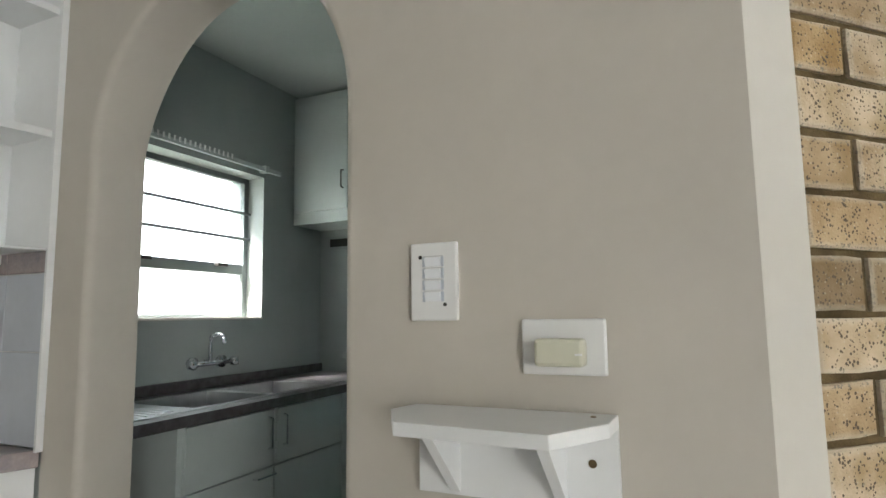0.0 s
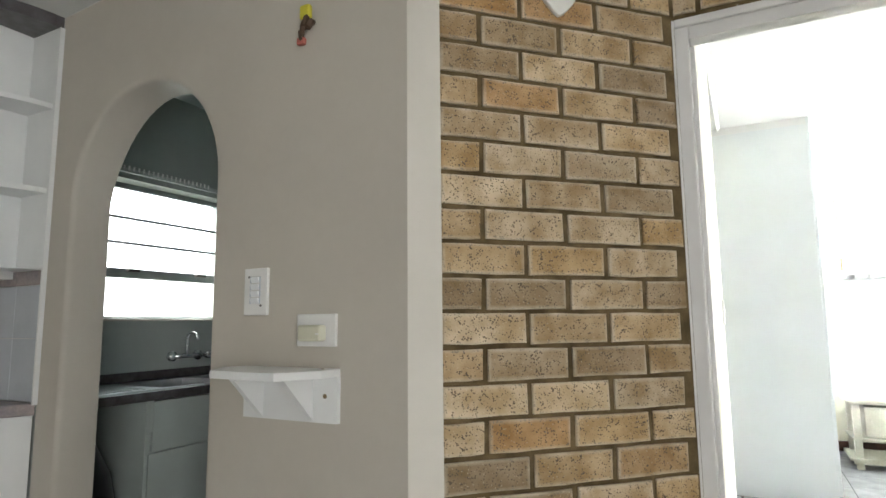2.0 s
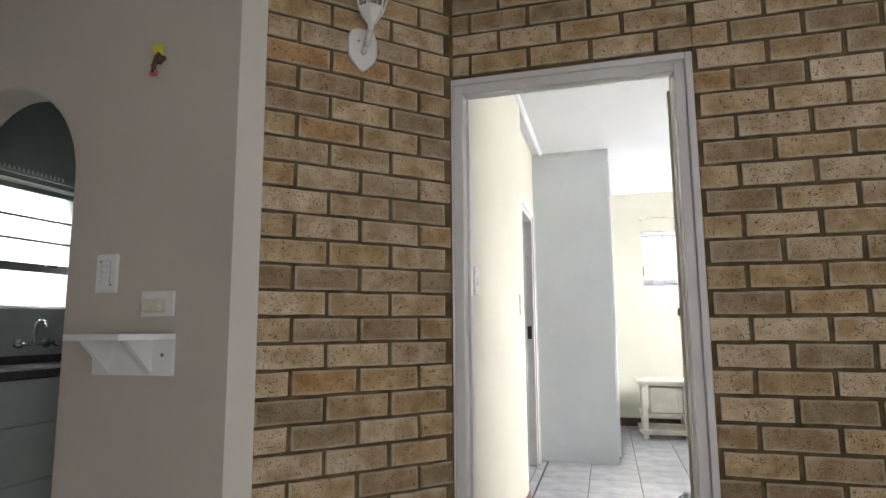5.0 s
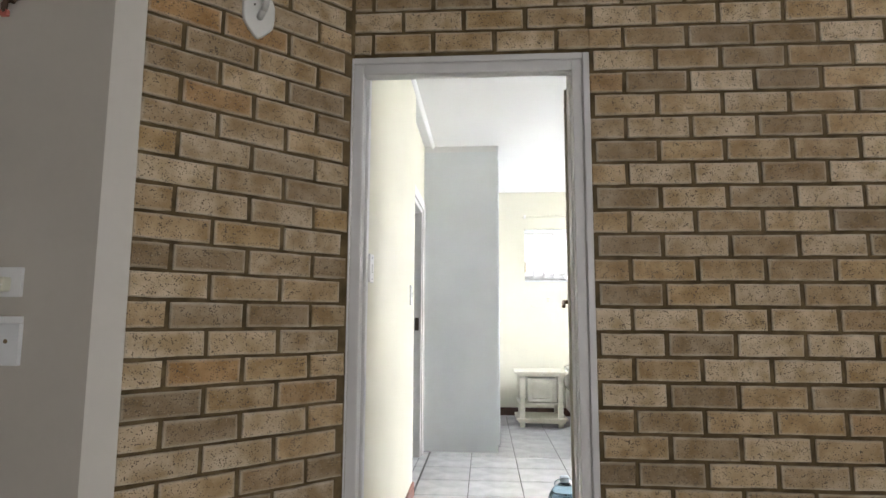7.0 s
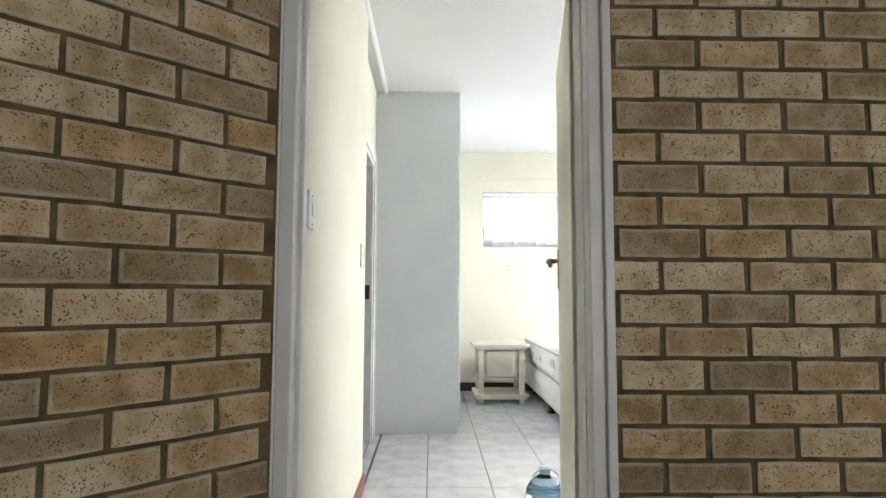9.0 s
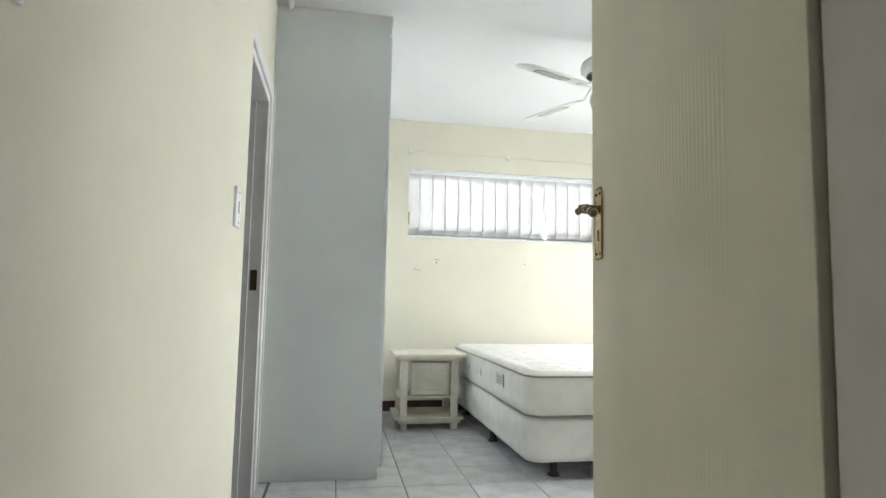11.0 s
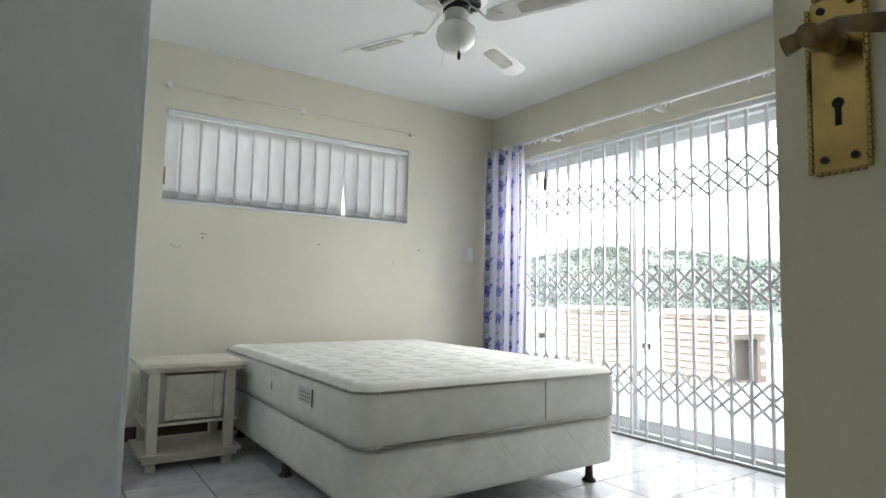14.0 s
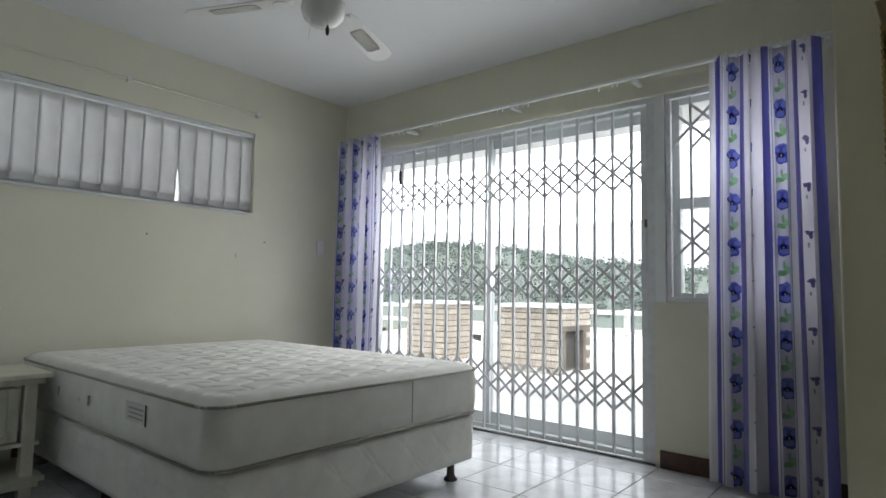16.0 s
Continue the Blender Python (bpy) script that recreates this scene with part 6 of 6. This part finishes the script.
def white_roof(x, y, wx, wy, z, label):
    t = thing("neighbouring_house", x, y, -4, label, "house")
    part("wall", box(bmesh.new(), x - wx / 2, x + wx / 2, y - wy / 2, y + wy / 2, -4, z - 0.3), MAT_BRICK_FAR, t)
    ridge = z + 0.7
    pts = [(y - wy / 2 - 0.4, z - 0.3), (y + wy / 2 + 0.4, z - 0.3), (y, ridge)]
    part("roof", prism(pts, x - wx / 2 - 0.4, x + wx / 2 + 0.4, "x"), MAT_ROOF, t)
    for k in range(3):
        part("window", block(x - wx / 2 - 0.03, x - wx / 2 - 0.001, y - wy / 3 + k * wy / 3 - 0.5, y - wy / 3 + k * wy / 3 + 0.5, -2.6, -1.5), MAT_DARK_METAL, t)


MAT_BRICK_FAR = material("distant_pale_wall", (0.62, 0.60, 0.55), 0.9, vary=0.1, scale=1, fine=8, bump=0)
white_roof(24, 13.5, 8, 9, -1.3, "low house with a white roof below the balcony")
white_roof(34, 27, 9, 12, -1.9, "low house with a white roof further down the slope")
white_roof(30, 4, 8, 8, -2.2, "low house with a white roof beyond the railing")


def hills():
    bm = bmesh.new()
    nx, ny = 34, 110
    cols = []
    for i in range(nx + 1):
        col = []
        for j in range(ny + 1):
            x = 55 + i * 4.2
            y = -60 + j * 3.0
            f = min(1, max(0, (x - 58) / 62))
            d = y * 120 / max(x, 60)
            crest = 8.6 + 5.8 * math.exp(-((d - 103) / 36) ** 2) + 1.5 * math.exp(-((d - 160) / 40) ** 2) - 3.6 * math.exp(-((d - 15) / 36) ** 2)
            h = -4.4 + (crest + 4.4) * (f * f * (3 - 2 * f)) * 0.93
            h += 0.6 * noise.noise(Vector((x * 0.05, y * 0.05, 1.3))) * f + 0.6 * noise.noise(Vector((x * 0.2, y * 0.2, 4))) * f
            col.append(bm.verts.new((x, y, h)))
        cols.append(col)
    for i in range(nx):
        for j in range(ny):
            bm.faces.new((cols[i][j], cols[i + 1][j], cols[i + 1][j + 1], cols[i][j + 1]))
    part("backdrop", bm, MAT_HILL, None, "bush covered hillside across the valley", smooth=True, kind="structure")
    # bushes on the slope: clumps of small leaf cards
    rnd = random.Random(11)
    bm = bmesh.new()
    for _ in range(1500):
        x = rnd.uniform(75, 128)
        y = rnd.uniform(x * 0.18, x * 1.25)
        f = min(1, max(0, (x - 58) / 62))
        d = y * 120 / x
        crest = 8.6 + 5.8 * math.exp(-((d - 103) / 36) ** 2) + 1.5 * math.exp(-((d - 160) / 40) ** 2) - 3.6 * math.exp(-((d - 15) / 36) ** 2)
        h = -4.4 + (crest + 4.4) * (f * f * (3 - 2 * f)) * 0.93
        s = rnd.uniform(0.5, 1.5)
        for _ in range(16):
            c = Vector((x + rnd.gauss(0, s * 0.55), y + rnd.gauss(0, s * 0.55), h + abs(rnd.gauss(0.3, s * 0.6))))
            e1 = Vector([rnd.gauss(0, 1) for _ in range(3)]).normalized() * rnd.uniform(0.2, 0.5)
            e2 = Vector([rnd.gauss(0, 1) for _ in range(3)]).normalized() * rnd.uniform(0.2, 0.5)
            bm.faces.new([bm.verts.new(p) for p in (c - e1, c + e2, c + e1)])
    part("bushes", bm, MAT_LEAF, None, "green bushes on the hillside, haze put into their colour", kind="stuff", category="bushes")


hills()


def kitchen_hedge():
    rnd = random.Random(4)
    bm = bmesh.new()
    for _ in range(2500):
        c = Vector((rnd.uniform(-6.5, -5.6), rnd.uniform(2.0, 6.0), rnd.uniform(-1.0, 1.35 + rnd.uniform(0, 0.25))))
        e1 = Vector([rnd.gauss(0, 1) for _ in range(3)]).normalized() * 0.09
        e2 = Vector([rnd.gauss(0, 1) for _ in range(3)]).normalized() * 0.06
        bm.faces.new([bm.verts.new(p) for p in (c - e1, c + e2, c + e1)])
    part("hedge", bm, MAT_LEAF, None, "green hedge outside the kitchen window", kind="stuff", category="hedge")


kitchen_hedge()

# ---- floor tiles and bricks, last ----
PITCH, TX, TY = 0.358, 1.088, 3.31


def tile_mesh(w, d, name):
    me = bpy.data.meshes.new(name)
    bm = box(bmesh.new(), -w / 2, w / 2, -d / 2, d / 2, -0.008, 0.0)
    bmesh.ops.bevel(bm, geom=[e for e in bm.edges if all(v.co.z > -0.001 for v in e.verts)], offset=0.0015, segments=1, affect="EDGES")
    bm.to_mesh(me)
    bm.free()
    me.materials.append(MAT_TILE)
    return me


floor_ob = [o for o in bpy.data.objects if o.name == "floor"][0]
full_tile = tile_mesh(PITCH - 0.005, PITCH - 0.005, "tile")
rest = bmesh.new()


def lay_tiles(x0, x1, y0, y1, single):
    i0, i1 = math.floor((x0 - TX) / PITCH), math.ceil((x1 - TX) / PITCH)
    j0, j1 = math.floor((y0 - TY) / PITCH), math.ceil((y1 - TY) / PITCH)
    for i in range(i0, i1):
        for j in range(j0, j1):
            a, b_ = max(x0, TX + i * PITCH), min(x1, TX + (i + 1) * PITCH)
            c, d = max(y0, TY + j * PITCH), min(y1, TY + (j + 1) * PITCH)
            if b_ - a < 0.02 or d - c < 0.02:
                continue
            if single:
                whole = abs(b_ - a - PITCH) < 1e-6 and abs(d - c - PITCH) < 1e-6
                me = full_tile if whole else tile_mesh(b_ - a - 0.005, d - c - 0.005, "tile")
                ob = new("tile", me)
                ob.parent = floor_ob
                ob.location = ((a + b_) / 2, (c + d) / 2, 0.0)
            else:
                box(rest, a + 0.0025, b_ - 0.0025, c + 0.0025, d - 0.0025, -0.008, 0.0)


lay_tiles(0.74, WALL_X, 1.36, FAR_Y, True)
lay_tiles(REC_X, 0.735, BATH_END, 4.16, True)
lay_tiles(-1.84, 3.4, -3.5, 0.6, False)
lay_tiles(0.2, 3.4, 0.6, 1.19, False)
lay_tiles(-2.19, 0.2, 0.75, 2.79, False)
lay_tiles(-1.0, REC_X, 2.4, 4.48, False)
part("floor_tiles", rest, MAT_TILE, floor_ob, "mottled grey ceramic floor tiles", kind="stuff")


def brick_mesh(length, height, seed):
    """A brick face with worn, uneven edges: front at y=0, going back 15 mm."""
    rnd = random.Random(seed)
    bm = bmesh.new()
    n, c = 3, 0.0035
    x0, x1, z0, z1 = -length / 2, length / 2, -height / 2, height / 2
    j = lambda s=0.0016: rnd.uniform(-s, s)  # noqa: E731
    outer = [(x0 + (x1 - x0) * k / n + (0 if k in (0, n) else j()), z0 + j()) for k in range(n)] + [(x1 + j(), z0 + (z1 - z0) * k / 1 + j()) for k in range(1)]
    outer += [(x1 - (x1 - x0) * k / n + j(), z1 + j()) for k in range(n)] + [(x0 + j(), z1 + j())]
    inner = [(min(max(x, x0 + c), x1 - c), min(max(z, z0 + c), z1 - c)) for x, z in outer]
    back = [bm.verts.new((x, 0.015, z)) for x, z in outer]
    rim = [bm.verts.new((x, 0.0025 + j(0.0008), z)) for x, z in outer]
    face = [bm.verts.new((x, j(0.0005), z)) for x, z in inner]
    m = len(outer)
    for a, b_ in ((back, rim), (rim, face)):
        for k in range(m):
            bm.faces.new((a[k], a[(k + 1) % m], b_[(k + 1) % m], b_[k]))
    bm.faces.new(face)
    bmesh.ops.recalc_face_normals(bm, faces=bm.faces[:])
    me = bpy.data.meshes.new("brick")
    bm.to_mesh(me)
    bm.free()
    me.materials.append(MAT_BRICK)
    return me


FULL = [brick_mesh(BRICK - 0.013, 0.0755, 100 + k) for k in range(7)]
CUTS = {}


def brick_wall(parent, matrix, start, end, z_from, z_to, shift, seed, pitch=BRICK, course=COURSE, base=0.023):
    """Running bond along x of the matrix; shift moves the vertical joints."""
    rnd = random.Random(seed)
    k0 = round((z_from - base) / course)
    for k in range(max(0, k0), 30):
        zlo = base + k * course
        if zlo + 0.045 > z_to:
            break
        p = shift + (0.0 if k % 2 else -pitch / 2)
        while p + pitch < start + 0.01:
            p += pitch
        while p < end - 0.02:
            a, c = max(p, start), min(p + pitch, end)
            top = min(zlo + course, z_to)
            bot = max(zlo, z_from)
            if c - a > 0.03 and top - bot > 0.03:
                h = top - bot - 0.012
                if abs(c - a - BRICK) < 0.005 and abs(h - 0.0755) < 0.0025:
                    me = FULL[rnd.randrange(7)]
                else:
                    key = (round(c - a, 3), round(h, 3), rnd.randrange(3))
                    me = CUTS.get(key) or CUTS.setdefault(key, brick_mesh(c - a - (0.0065 if (a == start) != (c == end) else 0.013), h, len(CUTS)))
                ob = new("brick", me)
                ob.parent = parent
                ob.matrix_local = matrix @ pose((a + c) / 2 + (0.003 if c == end else (-0.003 if a == start else 0)), rnd.uniform(-0.0012, 0.0012), (bot + top) / 2 + rnd.uniform(-0.001, 0.001), 0, 0, 0)
            p += pitch


brick_wall(wall_45, turn45, 0.0, LEN45, 0.0, LOUNGE_H, -0.009, 1, 0.233, 0.0858, 1.253 - 14 * 0.0858)
straight = pose(0, DOOR_Y, 0)
brick_wall(wall_door, straight, DOOR_X1 + 0.003, 3.1, 0.023, LOUNGE_H, 1.603 - 0.234, 2, 0.234)
brick_wall(wall_door, straight, DOOR_X0 + 0.005, DOOR_X1 + 0.003, DOOR_TOP + 0.003, LOUNGE_H, 1.592 - 5 * 0.234, 3, 0.234)
